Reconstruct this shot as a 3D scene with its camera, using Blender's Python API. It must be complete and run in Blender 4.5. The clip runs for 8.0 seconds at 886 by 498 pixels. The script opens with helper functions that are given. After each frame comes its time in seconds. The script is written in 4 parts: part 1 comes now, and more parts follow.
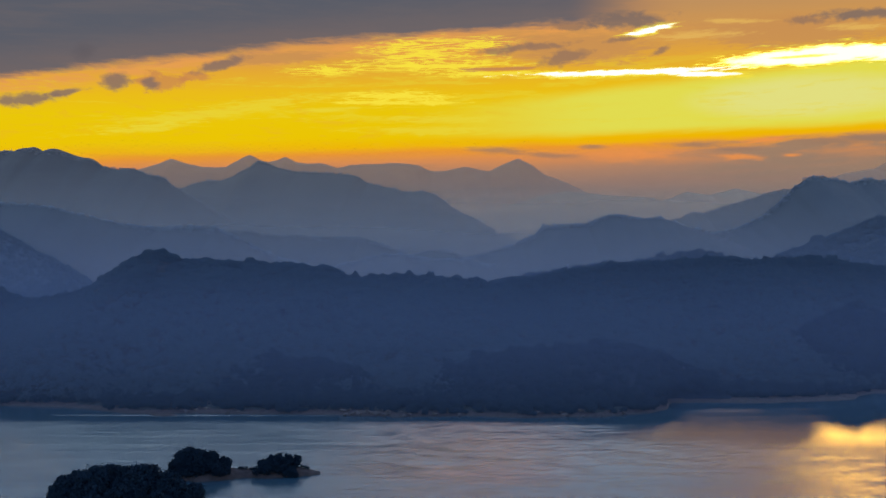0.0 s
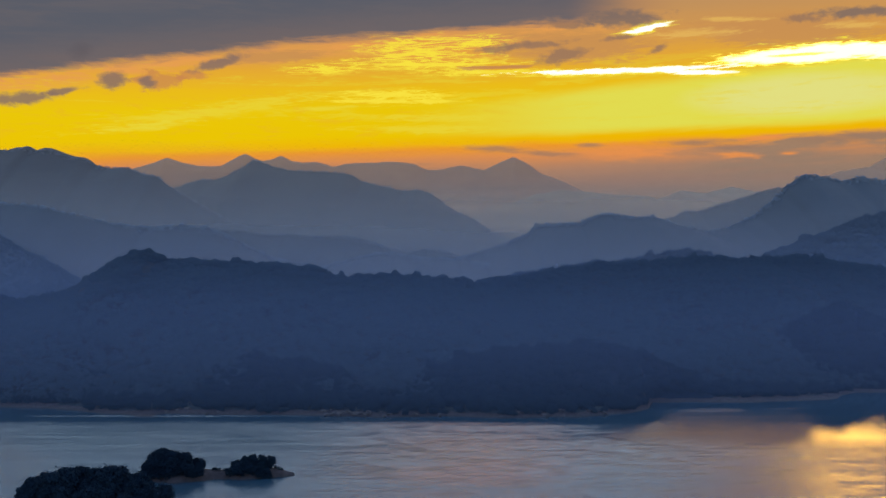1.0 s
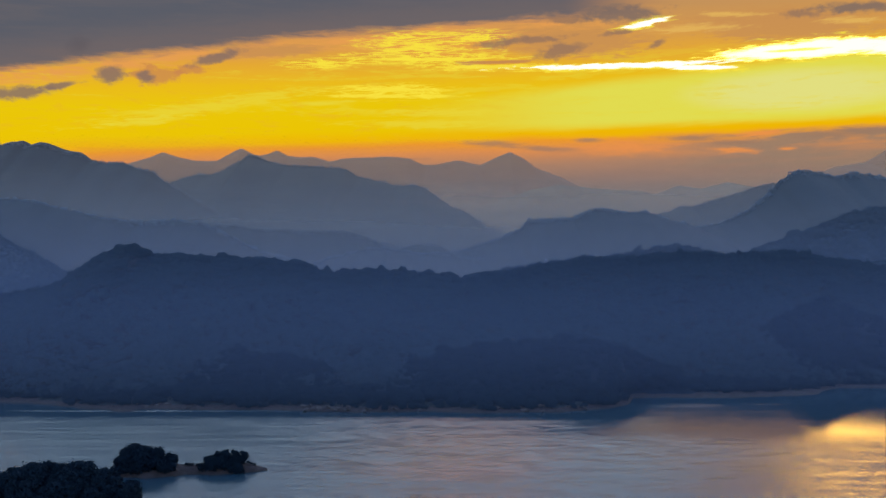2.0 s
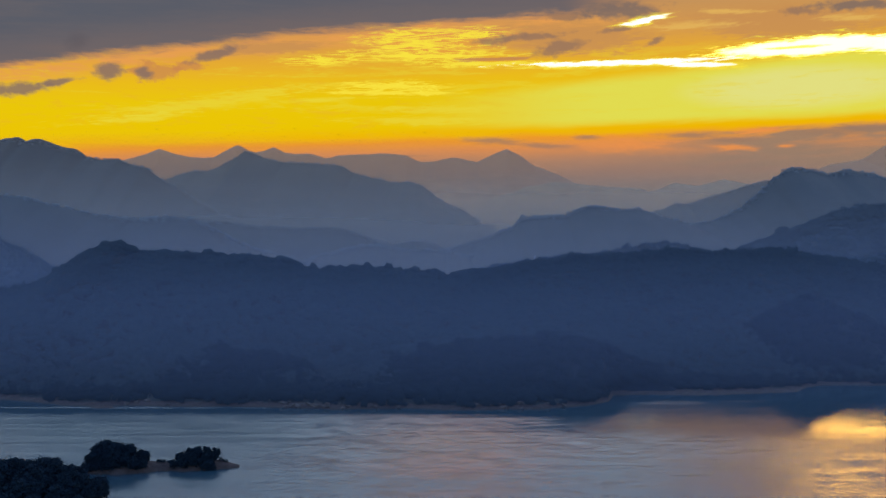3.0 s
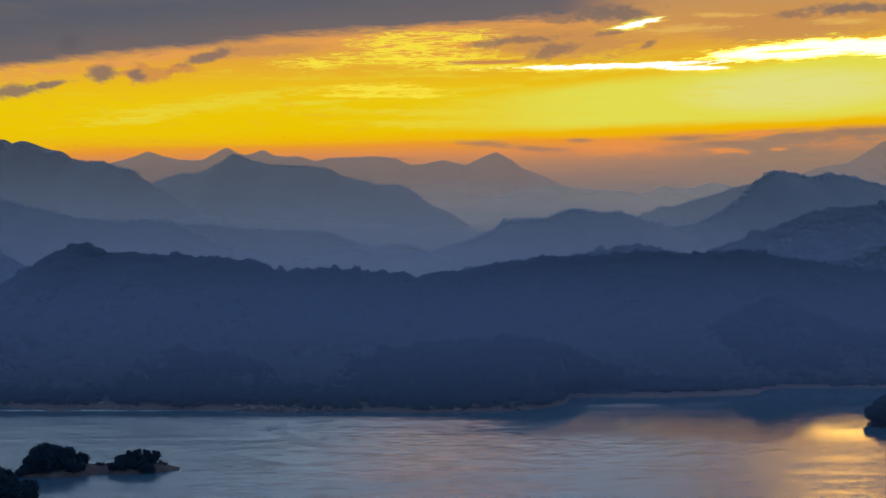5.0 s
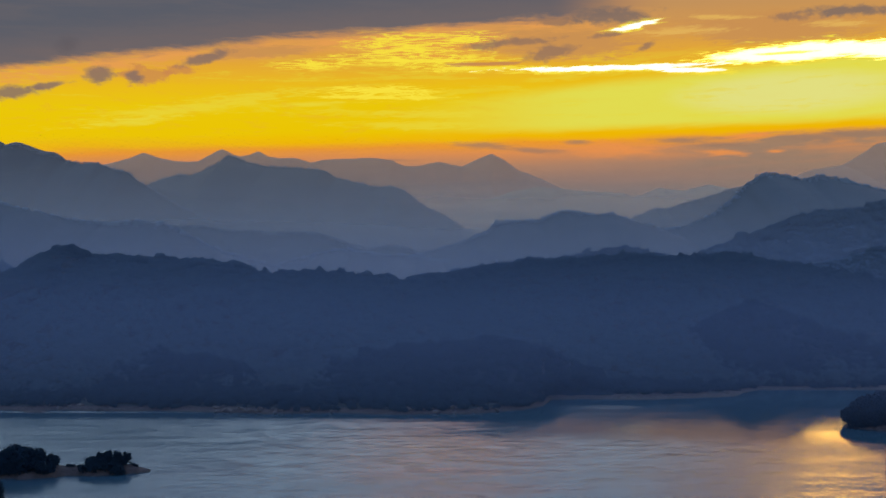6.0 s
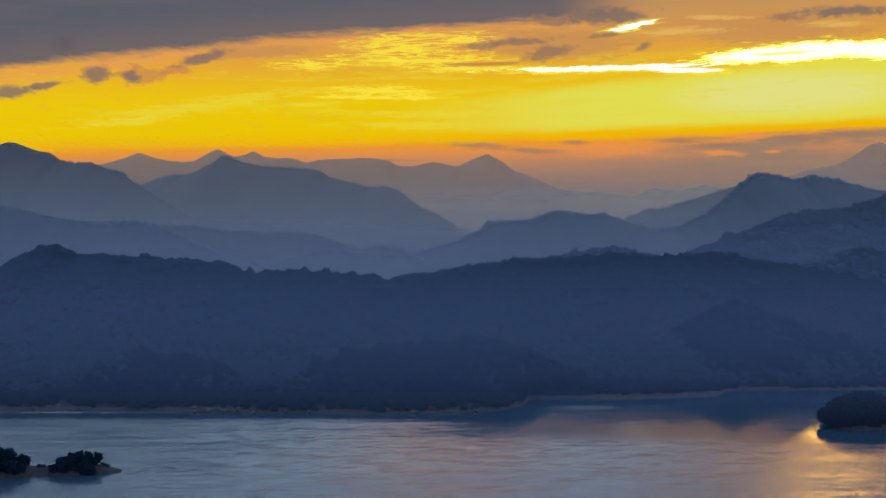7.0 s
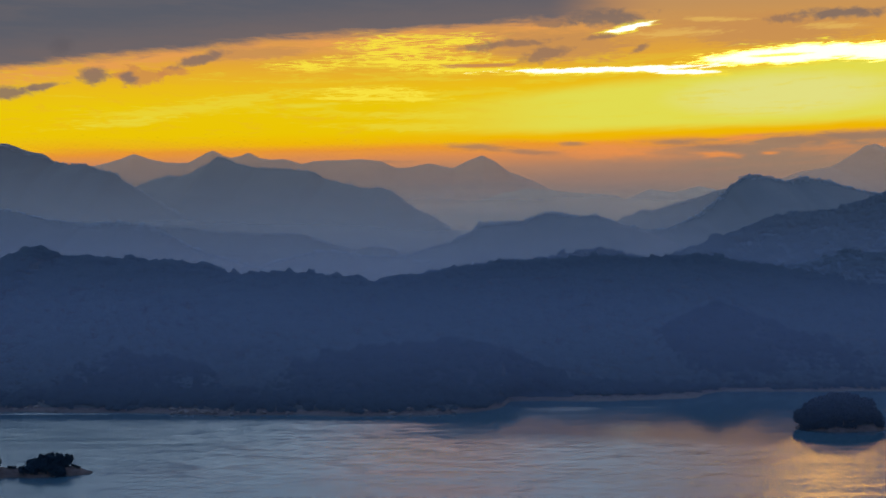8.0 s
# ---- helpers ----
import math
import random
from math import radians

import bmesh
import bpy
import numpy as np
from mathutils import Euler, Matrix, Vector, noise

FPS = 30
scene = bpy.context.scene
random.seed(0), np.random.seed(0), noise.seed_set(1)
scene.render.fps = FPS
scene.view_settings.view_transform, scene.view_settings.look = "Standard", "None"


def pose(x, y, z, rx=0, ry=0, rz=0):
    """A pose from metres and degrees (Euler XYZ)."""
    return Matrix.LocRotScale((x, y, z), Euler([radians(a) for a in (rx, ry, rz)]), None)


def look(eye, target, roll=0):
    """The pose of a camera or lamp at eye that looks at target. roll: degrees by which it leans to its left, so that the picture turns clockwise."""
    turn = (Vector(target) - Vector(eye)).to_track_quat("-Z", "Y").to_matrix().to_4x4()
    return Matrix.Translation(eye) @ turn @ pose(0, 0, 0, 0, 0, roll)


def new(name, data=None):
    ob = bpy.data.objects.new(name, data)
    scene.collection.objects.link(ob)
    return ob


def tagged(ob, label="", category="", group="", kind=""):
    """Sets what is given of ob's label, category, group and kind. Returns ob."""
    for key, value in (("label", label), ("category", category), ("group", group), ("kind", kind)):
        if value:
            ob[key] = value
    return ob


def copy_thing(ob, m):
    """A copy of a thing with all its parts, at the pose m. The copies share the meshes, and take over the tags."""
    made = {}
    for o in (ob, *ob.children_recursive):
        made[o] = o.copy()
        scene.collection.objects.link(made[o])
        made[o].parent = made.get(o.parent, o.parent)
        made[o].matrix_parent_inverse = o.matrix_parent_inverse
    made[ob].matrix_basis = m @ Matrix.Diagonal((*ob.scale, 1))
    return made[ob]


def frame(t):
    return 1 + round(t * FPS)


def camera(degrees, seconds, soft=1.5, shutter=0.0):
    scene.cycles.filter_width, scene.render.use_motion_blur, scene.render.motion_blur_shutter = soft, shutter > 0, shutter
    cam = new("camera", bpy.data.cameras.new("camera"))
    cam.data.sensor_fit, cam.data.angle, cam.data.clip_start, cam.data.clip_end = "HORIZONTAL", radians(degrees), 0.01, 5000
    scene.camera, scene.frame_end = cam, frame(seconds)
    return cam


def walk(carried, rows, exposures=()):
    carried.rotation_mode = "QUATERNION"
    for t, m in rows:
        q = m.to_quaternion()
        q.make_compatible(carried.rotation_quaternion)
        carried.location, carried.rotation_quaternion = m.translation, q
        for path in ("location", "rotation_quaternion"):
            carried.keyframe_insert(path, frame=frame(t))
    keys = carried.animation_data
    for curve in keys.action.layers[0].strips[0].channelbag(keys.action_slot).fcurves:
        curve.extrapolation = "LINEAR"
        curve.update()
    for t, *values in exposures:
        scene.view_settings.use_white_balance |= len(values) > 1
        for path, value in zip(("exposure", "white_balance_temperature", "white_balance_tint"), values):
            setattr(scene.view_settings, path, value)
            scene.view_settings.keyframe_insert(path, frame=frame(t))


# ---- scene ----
cam = camera(45.4, 8.0)

# ---- camera: a drone sliding to the right, 72 m over the lake ----
# seconds, x, y, z, yaw, pitch, lean
PATH = [
    (0.0, 0.00, -0.00, 72.00, 0.452, 0.501, 0.004),
    (0.5, 4.08, 0.20, 72.45, 0.364, 0.498, 0.061),
    (1.0, 7.94, 0.33, 72.72, 0.320, 0.421, 0.082),
    (1.5, 12.08, 0.43, 72.83, 0.262, 0.290, 0.053),
    (3.0, 25.13, 0.62, 72.89, 0.142, -0.018, -0.040),
    (3.5, 29.57, 0.55, 72.86, 0.040, -0.011, -0.056),
    (4.0, 34.06, 0.44, 72.84, -0.048, 0.040, -0.060),
    (4.5, 38.42, 0.36, 72.84, -0.146, 0.084, -0.061),
    (6.0, 51.57, 0.18, 72.91, -0.360, 0.226, -0.118),
    (6.5, 55.84, 0.07, 72.92, -0.442, 0.232, -0.138),
    (7.0, 60.30, -0.02, 72.95, -0.500, 0.234, -0.132),
    (7.5, 64.68, -0.15, 73.03, -0.560, 0.255, -0.124),
    (8.0, 69.02, -0.29, 73.05, -0.646, 0.307, -0.139),
]
walk(cam, [(t, pose(x, y, z, 90 + p, 0, w) @ pose(0, 0, 0, 0, 0, -r)) for t, x, y, z, w, p, r in PATH],
     exposures=[(0.0, 1.6), (8.0, 1.6)])

# ---- sky and sun ----
def lin(r, g, b):
    """Linear colour from 8-bit display values."""
    return tuple(((c / 255 + 0.055) / 1.055) ** 2.4 if c > 10 else c / 255 / 12.92 for c in (r, g, b))


class Graph:
    """Short hand for building node trees."""

    def __init__(self, tree):
        self.tree = tree

    def node(self, kind):
        return self.tree.nodes.new(kind)

    def put(self, socket, value):
        if isinstance(value, bpy.types.NodeSocket):
            self.tree.links.new(value, socket)
        elif isinstance(value, tuple) and len(value) == 3 and socket.type == "RGBA":
            socket.default_value = (*value, 1)
        else:
            socket.default_value = value

    def math(self, op, a, b=None, c=None, clamp=False):
        n = self.node("ShaderNodeMath")
        n.operation, n.use_clamp = op, clamp
        for i, v in enumerate((a, b, c)):
            if v is not None:
                self.put(n.inputs[i], v)
        return n.outputs[0]

    def add(self, a, b):
        return self.math("ADD", a, b)

    def mul(self, a, b):
        return self.math("MULTIPLY", a, b)

    def step(self, v, low, high, a=0.0, b=1.0):
        """Smooth change from a to b as v goes from low to high."""
        n = self.node("ShaderNodeMapRange")
        n.interpolation_type = "SMOOTHSTEP"
        for i, x in enumerate((v, low, high, a, b)):
            self.put(n.inputs[i], x)
        return n.outputs[0]

    def mix(self, fac, a, b, blend="MIX"):
        n = self.node("ShaderNodeMix")
        n.data_type, n.blend_type = "RGBA", blend
        self.put(n.inputs[0], fac)
        self.put(n.inputs[6], a)
        self.put(n.inputs[7], b)
        return n.outputs[2]

    def vec(self, x, y, z=0.0):
        n = self.node("ShaderNodeCombineXYZ")
        for i, v in enumerate((x, y, z)):
            self.put(n.inputs[i], v)
        return n.outputs[0]

    def noise(self, vector, scale=1.0, detail=4.0, rough=0.55, warp=0.0):
        n = self.node("ShaderNodeTexNoise")
        self.put(n.inputs["Vector"], vector)
        self.put(n.inputs["Scale"], scale)
        self.put(n.inputs["Detail"], detail)
        self.put(n.inputs["Roughness"], rough)
        self.put(n.inputs["Distortion"], warp)
        return n.outputs["Fac"]

    def ramp(self, fac, stops):
        n = self.node("ShaderNodeValToRGB")
        e = n.color_ramp.elements
        while len(e) < len(stops):
            e.new(0.5)
        for el, (pos, col) in zip(e, stops):
            el.position, el.color = pos, (*col, 1)
        self.put(n.inputs[0], fac)
        return n.outputs[0]


SUN_AZ, SUN_EL = 21.8, 11.3          # degrees right of straight ahead, and up
CLEAR = (0.150, 0.155, 0.220)         # strength and dusk tint of the clear sky away from the sunset
GLOW = 0.312                          # strength of the sunset clouds

world = bpy.data.worlds.new("dusk_sky")
scene.world = world
world.use_nodes = True
world.node_tree.nodes.clear()
g = Graph(world.node_tree)
coord = g.node("ShaderNodeTexCoord").outputs["Generated"]
sep = g.node("ShaderNodeSeparateXYZ")
g.put(sep.inputs[0], coord)
az = g.mul(g.math("ARCTAN2", sep.outputs[0], sep.outputs[1]), 57.2958)
el = g.mul(g.math("ARCSINE", sep.outputs[2]), 57.2958)

# cloud textures, drawn out sideways
leaning = g.add(el, g.mul(az, -0.03))
broad = g.noise(g.vec(g.mul(az, 0.06), g.mul(el, 0.22)), 1.0, 5, 0.55, 0.4)
streak = g.noise(g.vec(g.mul(az, 0.16), g.mul(leaning, 1.5), 7.0), 1.0, 6, 0.6, 0.7)
fine = g.noise(g.vec(g.mul(az, 0.55), g.mul(el, 2.4), 3.0), 1.0, 6, 0.62, 0.5)
wisp = g.noise(g.vec(g.mul(az, 0.9), g.mul(leaning, 6.5), 11.0), 1.0, 7, 0.62, 0.9)
puff = g.noise(g.vec(g.mul(az, 1.1), g.mul(el, 1.9), 5.0), 1.0, 7, 0.6, 0.3)
curl = g.noise(g.vec(g.mul(az, 0.30), g.mul(leaning, 2.2), 21.0), 1.0, 8, 0.55, 1.1)
hair = g.noise(g.vec(g.mul(az, 0.34), g.mul(leaning, 4.2), 31.0), 1.0, 8, 0.55, 1.2)
streak_c, fine_c, wisp_c, puff_c, curl_c, hair_c = (g.add(n, -0.5) for n in (streak, fine, wisp, puff, curl, hair))
# thin curling threads where the textures cross their middle
threads = g.math("MAXIMUM", g.step(g.math("ABSOLUTE", curl_c), 0.060, 0.012), g.mul(g.step(g.math("ABSOLUTE", hair_c), 0.055, 0.012), 0.85))

# the glow over the horizon: its lower edge climbs to the right and is drawn sharp
foot = g.add(g.add(6.02, g.mul(az, 0.030)), g.mul(g.mul(az, az), -0.0006))
level = g.add(g.math("SUBTRACT", el, foot), g.add(g.mul(streak_c, 0.38), g.mul(fine_c, 0.22)))
glow = g.ramp(g.math("DIVIDE", g.add(level, 6.0), 14.0), [
    (0.00, lin(132, 114, 106)), (0.22, lin(150, 125, 108)), (0.325, lin(182, 134, 102)), (0.378, lin(228, 146, 80)), (0.412, lin(243, 157, 42)),
    (0.436, lin(245, 186, 4)), (0.475, lin(241, 202, 4)), (0.58, lin(240, 204, 10)), (0.655, lin(240, 192, 28)),
    (0.73, lin(234, 172, 54)), (0.81, lin(217, 156, 80)), (0.93, lin(196, 148, 96))])
pale_top = g.add(2.0, g.mul(g.math("MAXIMUM", az, 0.0), 0.075))
pale = g.mul(g.step(az, -3.0, 9.0), g.mul(g.step(level, 0.15, 0.75), g.step(g.math("SUBTRACT", level, pale_top), 0.45, -0.35)))
glow = g.mix(g.mul(pale, 0.95), glow, lin(231, 226, 84))
haze_x, haze_y = g.mul(g.add(az, -18.5), 1 / 7.0), g.mul(g.add(level, -1.9), 1 / 1.3)
glow = g.mix(g.step(g.add(g.mul(haze_x, haze_x), g.mul(haze_y, haze_y)), 1.0, 0.1, 0.0, 0.8), glow, lin(232, 229, 140))
# faint gold and rosy streaks all through it
wash = g.mul(g.step(g.add(streak, g.mul(wisp_c, 0.5)), 0.52, 0.68), g.mul(g.step(el, 6.6, 7.5), g.step(el, 11.5, 9.5)))
glow = g.mix(g.mul(wash, 0.45), glow, lin(236, 218, 58))
warm = g.mul(g.step(g.add(fine, g.mul(wisp_c, 0.4)), 0.52, 0.70), g.mul(g.step(el, 5.5, 6.5), g.step(el, 12.5, 10.5)))
glow = g.mix(g.mul(g.mul(warm, g.step(az, 7.0, -3.0, 0.15, 1.0)), 0.4), glow, lin(238, 182, 40))
# grey veil low on the right, with orange gaps
low = g.mul(g.step(az, 8.0, 17.0), g.step(level, 0.0, -0.35))
gaps = g.step(g.add(streak, g.mul(fine_c, 0.3)), 0.62, 0.42, 0.35, 0.95)
glow = g.mix(g.mul(low, gaps), glow, lin(160, 130, 106))


def cloud(sky, a, e, wide, high, colour, slope=0.0, ragged=1.0, dense=1.0, soft=0.5, gain=1.0, kind="wisp"):
    """A cloud round azimuth a and elevation e, in degrees: a streak, a lumpy puff, or a tangle of threads."""
    da = g.add(az, -a)
    de = g.add(g.add(el, -e), g.mul(da, -slope))
    x, y = g.mul(da, 1 / wide), g.mul(de, 1 / high)
    d = g.math("SQRT", g.add(g.mul(x, x), g.mul(y, y)))
    if kind == "puff":
        rough = g.add(g.mul(puff_c, 2.4 * ragged), g.mul(fine_c, 0.9 * ragged))
    else:
        rough = g.add(g.mul(wisp_c, 2.6 * ragged), g.mul(fine_c, 1.3 * ragged))
    mask = g.mul(g.step(g.add(d, rough), 1.0, 1.0 - soft), dense)
    if kind == "threads":
        mask = g.mul(mask, threads)
    return g.mix(mask, sky, tuple(c * gain for c in colour))


def clouds(sky, colour, spots, **how):
    for a, e, wide, high, slope in spots:
        sky = cloud(sky, a, e, wide, high, colour, slope, **how)
    return sky


# the grey deck that fills the upper left, with a rosy hem
edge = g.add(g.add(12.0, g.mul(az, 0.075)), g.mul(g.mul(az, az), -0.0025))
deck_d = g.add(g.math("SUBTRACT", el, edge), g.add(g.mul(streak_c, 0.8), g.add(g.mul(fine_c, 0.6), g.mul(wisp_c, 0.25))))
right_end = g.step(az, 13.0, 6.0)
deck = g.mul(g.step(deck_d, -0.2, 0.4), right_end)
hem = g.mul(g.mul(g.step(deck_d, -1.1, -0.3), right_end), g.step(g.add(fine, g.mul(curl_c, 0.7)), 0.34, 0.6, 0.35, 0.95))
deck_col = g.mix(g.step(deck_d, 0.0, 2.2), lin(116, 104, 104), lin(92, 95, 106))
deck_col = g.mix(g.step(g.add(streak, g.mul(curl_c, 0.5)), 0.36, 0.70, 0.0, 0.5), deck_col, lin(108, 102, 106))

BRIGHT, PALE, SUNLIT = lin(255, 232, 66), lin(238, 220, 64), lin(255, 210, 106)
sky = g.mix(hem, glow, lin(236, 162, 84))
sky = clouds(sky, lin(205, 147, 86), [(6.6, 11.13, 5.73, 1.04, -0.022), (17.6, 11.53, 6.4, 1.10, -0.062), (-9.5, 10.58, 3.9, 0.40, 0.089)], ragged=0.5, dense=0.85, soft=0.6)
sky = clouds(sky, lin(238, 168, 70), [(-1.0, 11.0, 5.2, 0.9, 0.0)], ragged=0.6, dense=0.7, soft=0.7)
sky = clouds(sky, PALE, [(-12.5, 7.69, 7.9, 0.49, 0.180), (-15.9, 6.82, 3.4, 0.28, 0.136), (-0.7, 7.48, 4.6, 0.28, 0.002), (-1.3, 6.87, 4.9, 0.28, 0.003), (-6.8, 7.93, 2.7, 0.15, 0.066)],
             ragged=0.9, dense=0.6, soft=0.8)
sky = clouds(sky, BRIGHT, [(-1.3, 11.10, 4.6, 0.95, 0.005), (-1.3, 10.34, 6.7, 0.40, 0.024), (-6.8, 10.01, 2.9, 0.40, 0.050), (2.0, 11.49, 2.2, 0.45, 0.041), (0.2, 9.96, 2.6, 0.40, 0.019),
                           (-3.0, 8.6, 4.2, 0.55, 0.0)], ragged=0.55, dense=0.95, soft=0.6, kind="threads")
sky = clouds(sky, BRIGHT, [(-0.8, 10.30, 5.6, 0.10, 0.012), (3.2, 9.91, 4.0, 0.13, 0.010), (-2.9, 8.72, 2.9, 0.11, -0.012), (-0.7, 8.35, 1.8, 0.12, 0.002), (-4.1, 8.36, 2.7, 0.12, 0.010)],
             ragged=0.8, dense=0.85)
sky = clouds(sky, lin(242, 196, 98), [(15.1, 12.21, 2.0, 0.18, -0.056), (20.9, 11.52, 1.9, 0.24, -0.054), (13.0, 11.6, 3.0, 0.3, 0.0)], ragged=0.9, dense=0.6, soft=0.8)
sky = clouds(sky, BRIGHT, [(8.6, 9.80, 7.8, 0.25, 0.006), (13.7, 9.56, 2.7, 0.26, -0.060), (18.7, 10.25, 5.5, 0.64, 0.023)], ragged=0.7, dense=0.95)
sky = clouds(sky, lin(255, 250, 232), [(9.3, 9.83, 6.6, 0.16, 0.004), (13.4, 9.60, 2.0, 0.17, -0.060)], ragged=0.7, soft=0.4, gain=1.4)
sky = clouds(sky, SUNLIT, [(18.9, 10.25, 5.0, 0.50, 0.023), (25.0, 10.1, 5.5, 0.55, -0.03)], ragged=0.42, soft=0.4, gain=7.0)
sky = clouds(sky, lin(244, 206, 96), [(18.2, 10.25, 1.8, 0.09, 0.01)], ragged=0.6, dense=0.9)
sky = g.mix(deck, sky, deck_col)
sky = clouds(sky, BRIGHT, [(10.6, 11.96, 1.8, 0.30, 0.177)], ragged=0.8, dense=0.9)
sky = clouds(sky, lin(255, 250, 232), [(10.7, 11.97, 1.4, 0.18, 0.177)], ragged=0.7, gain=1.6)
# shaded scraps of cloud below and beside the deck
sky = clouds(sky, lin(206, 138, 82), [(-15.4, 9.15, 1.7, 0.60, 0.043), (-13.6, 9.51, 1.1, 0.30, 0.039)], ragged=1.0, dense=0.75, soft=0.6, kind="puff")
sky = clouds(sky, lin(138, 113, 102), [(-22.0, 7.97, 1.9, 0.44, 0.119), (-20.1, 8.44, 1.25, 0.24, 0.178), (-17.6, 9.07, 1.05, 0.56, 0.070), (-12.3, 10.17, 1.8, 0.38, 0.286),
                                      (-15.9, 9.0, 0.6, 0.4, 0.0)], ragged=0.62, dense=0.88, soft=0.65, kind="puff")
sky = clouds(sky, lin(90, 84, 90), [(-19.2, 10.45, 0.8, 0.7, 0.062)], ragged=0.4, dense=0.35, soft=0.8, kind="puff")
sky = clouds(sky, lin(152, 118, 96), [(2.8, 11.13, 1.8, 0.30, 0.135), (6.1, 10.67, 1.6, 0.50, 0.175), (4.8, 11.28, 2.2, 0.26, 0.081), (9.1, 11.52, 1.0, 0.20, 0.066), (11.2, 10.87, 0.6, 0.24, 0.455),
                                      (18.7, 12.01, 1.3, 0.30, -0.019), (6.6, 12.29, 1.9, 0.33, 0.024)], ragged=0.85, dense=0.8, soft=0.75, kind="puff")
sky = clouds(sky, lin(200, 138, 84), [(2.3, 10.13, 2.4, 0.13, 0.012)], ragged=0.6, dense=0.9)
sky = clouds(sky, lin(124, 108, 102), [(9.3, 12.50, 2.8, 0.55, 0.014), (21.2, 12.15, 2.8, 0.40, -0.049)], ragged=0.7, dense=0.85, soft=0.7, kind="puff")
# low bars before the afterglow
sky = clouds(sky, lin(240, 150, 76), [(9.6, 5.55, 3.6, 0.60, -0.017), (15.1, 5.27, 1.9, 0.26, -0.045), (17.8, 5.28, 0.7, 0.12, -0.029), (16.5, 6.10, 1.8, 0.24, 0.031)], ragged=0.7, dense=0.95, soft=0.9)
sky = clouds(sky, lin(158, 124, 102), [(2.6, 5.81, 2.4, 0.26, -0.034), (5.4, 5.52, 2.2, 0.22, -0.049), (7.6, 5.95, 1.1, 0.19, -0.044), (13.1, 5.93, 2.2, 0.23, -0.044), (15.1, 5.68, 1.8, 0.19, -0.027),
                                      (20.9, 6.02, 4.6, 0.40, 0.023), (-3.0, 5.0, 2.6, 0.12, 0.0), (6.25, 4.0, 0.35, 0.10, -0.2), (7.25, 3.75, 0.35, 0.08, -0.2)], ragged=0.45, dense=0.7, soft=0.85)

# higher up, out of view: broken grey-blue and rosy cloud, brightened for the lake to reflect, then clear dusk sky
# overhead and behind
upper = g.mix(g.step(broad, 0.53, 0.70), tuple(1.85 * c for c in lin(190, 220, 244)), lin(250, 206, 186))
# unseen orange cloud on the right, brightened to colour the glitter
upper = g.mix(g.mul(g.step(az, 7.0, 20.0), g.step(el, 30.0, 15.0)), upper, tuple(1.7 * c for c in lin(242, 164, 96)))
clear = g.node("ShaderNodeTexSky")
clear.sky_type, clear.sun_disc = "NISHITA", False
clear.sun_elevation, clear.sun_rotation = radians(SUN_EL), radians(SUN_AZ)
clear.altitude, clear.air_density, clear.dust_density, clear.ozone_density = 100.0, 1.6, 1.2, 3.0
clear_c = g.mix(1.0, clear.outputs[0], CLEAR, "MULTIPLY")
sky = g.mix(g.step(el, 14.3, 16.5), sky, upper)
# unseen rosy cloud, added for the pink patch on the water
sky = cloud(sky, 1.0, 18.0, 9.0, 3.0, lin(255, 182, 134), 0.02, 0.9, 0.95, 0.8, 2.1)
front = g.mul(g.step(g.math("ABSOLUTE", az), 95.0, 38.0), g.step(el, 80.0, 40.0))
sky = g.mix(front, clear_c, g.mix(1.0, sky, (GLOW, GLOW, GLOW), "MULTIPLY"))
back = g.node("ShaderNodeBackground")
g.put(back.inputs[0], sky)
g.put(g.node("ShaderNodeOutputWorld").inputs[0], back.outputs[0])

sun_data = bpy.data.lights.new("sun", "SUN")
sun_data.energy, sun_data.angle, sun_data.color = 0.020, radians(5.0), (1.0, 0.52, 0.08)
sun = new("sun", sun_data)
a, e = radians(SUN_AZ), radians(SUN_EL)
sun.matrix_world = look((900, 2600, 480), Vector((900, 2600, 480)) - Vector((math.sin(a) * math.cos(e), math.cos(a) * math.cos(e), math.sin(e))))

# ---- materials ----
def material(name):
    m = bpy.data.materials.new(name)
    m.use_nodes = True
    m.node_tree.nodes.clear()
    gr = Graph(m.node_tree)
    out = gr.node("ShaderNodeOutputMaterial")
    return m, gr, out


def place(gr):
    return gr.node("ShaderNodeNewGeometry").outputs["Position"]


def land(name, dark, light, patch, grain, rough=0.9, relief=0.0):
    """Wooded or bare slopes: two colours in patches of two sizes (metres)."""
    m, gr, out = material(name)
    p = place(gr)
    big = gr.noise(p, 1 / patch, 4, 0.6)
    small = gr.noise(p, 1 / grain, 5, 0.65)
    f = gr.step(gr.add(gr.mul(big, 0.6), gr.mul(small, 0.4)), 0.38, 0.62)
    b = gr.node("ShaderNodeBsdfPrincipled")
    gr.put(b.inputs["Base Color"], gr.mix(f, dark, light))
    gr.put(b.inputs["Roughness"], rough)
    gr.put(b.inputs["Specular IOR Level"], 0.12)
    if relief:
        bump = gr.node("ShaderNodeBump")
        gr.put(bump.inputs["Strength"], 0.6)
        gr.put(bump.inputs["Distance"], relief)
        gr.put(bump.inputs["Height"], small)
        gr.put(b.inputs["Normal"], bump.outputs[0])
    gr.put(out.inputs[0], b.outputs[0])
    return m


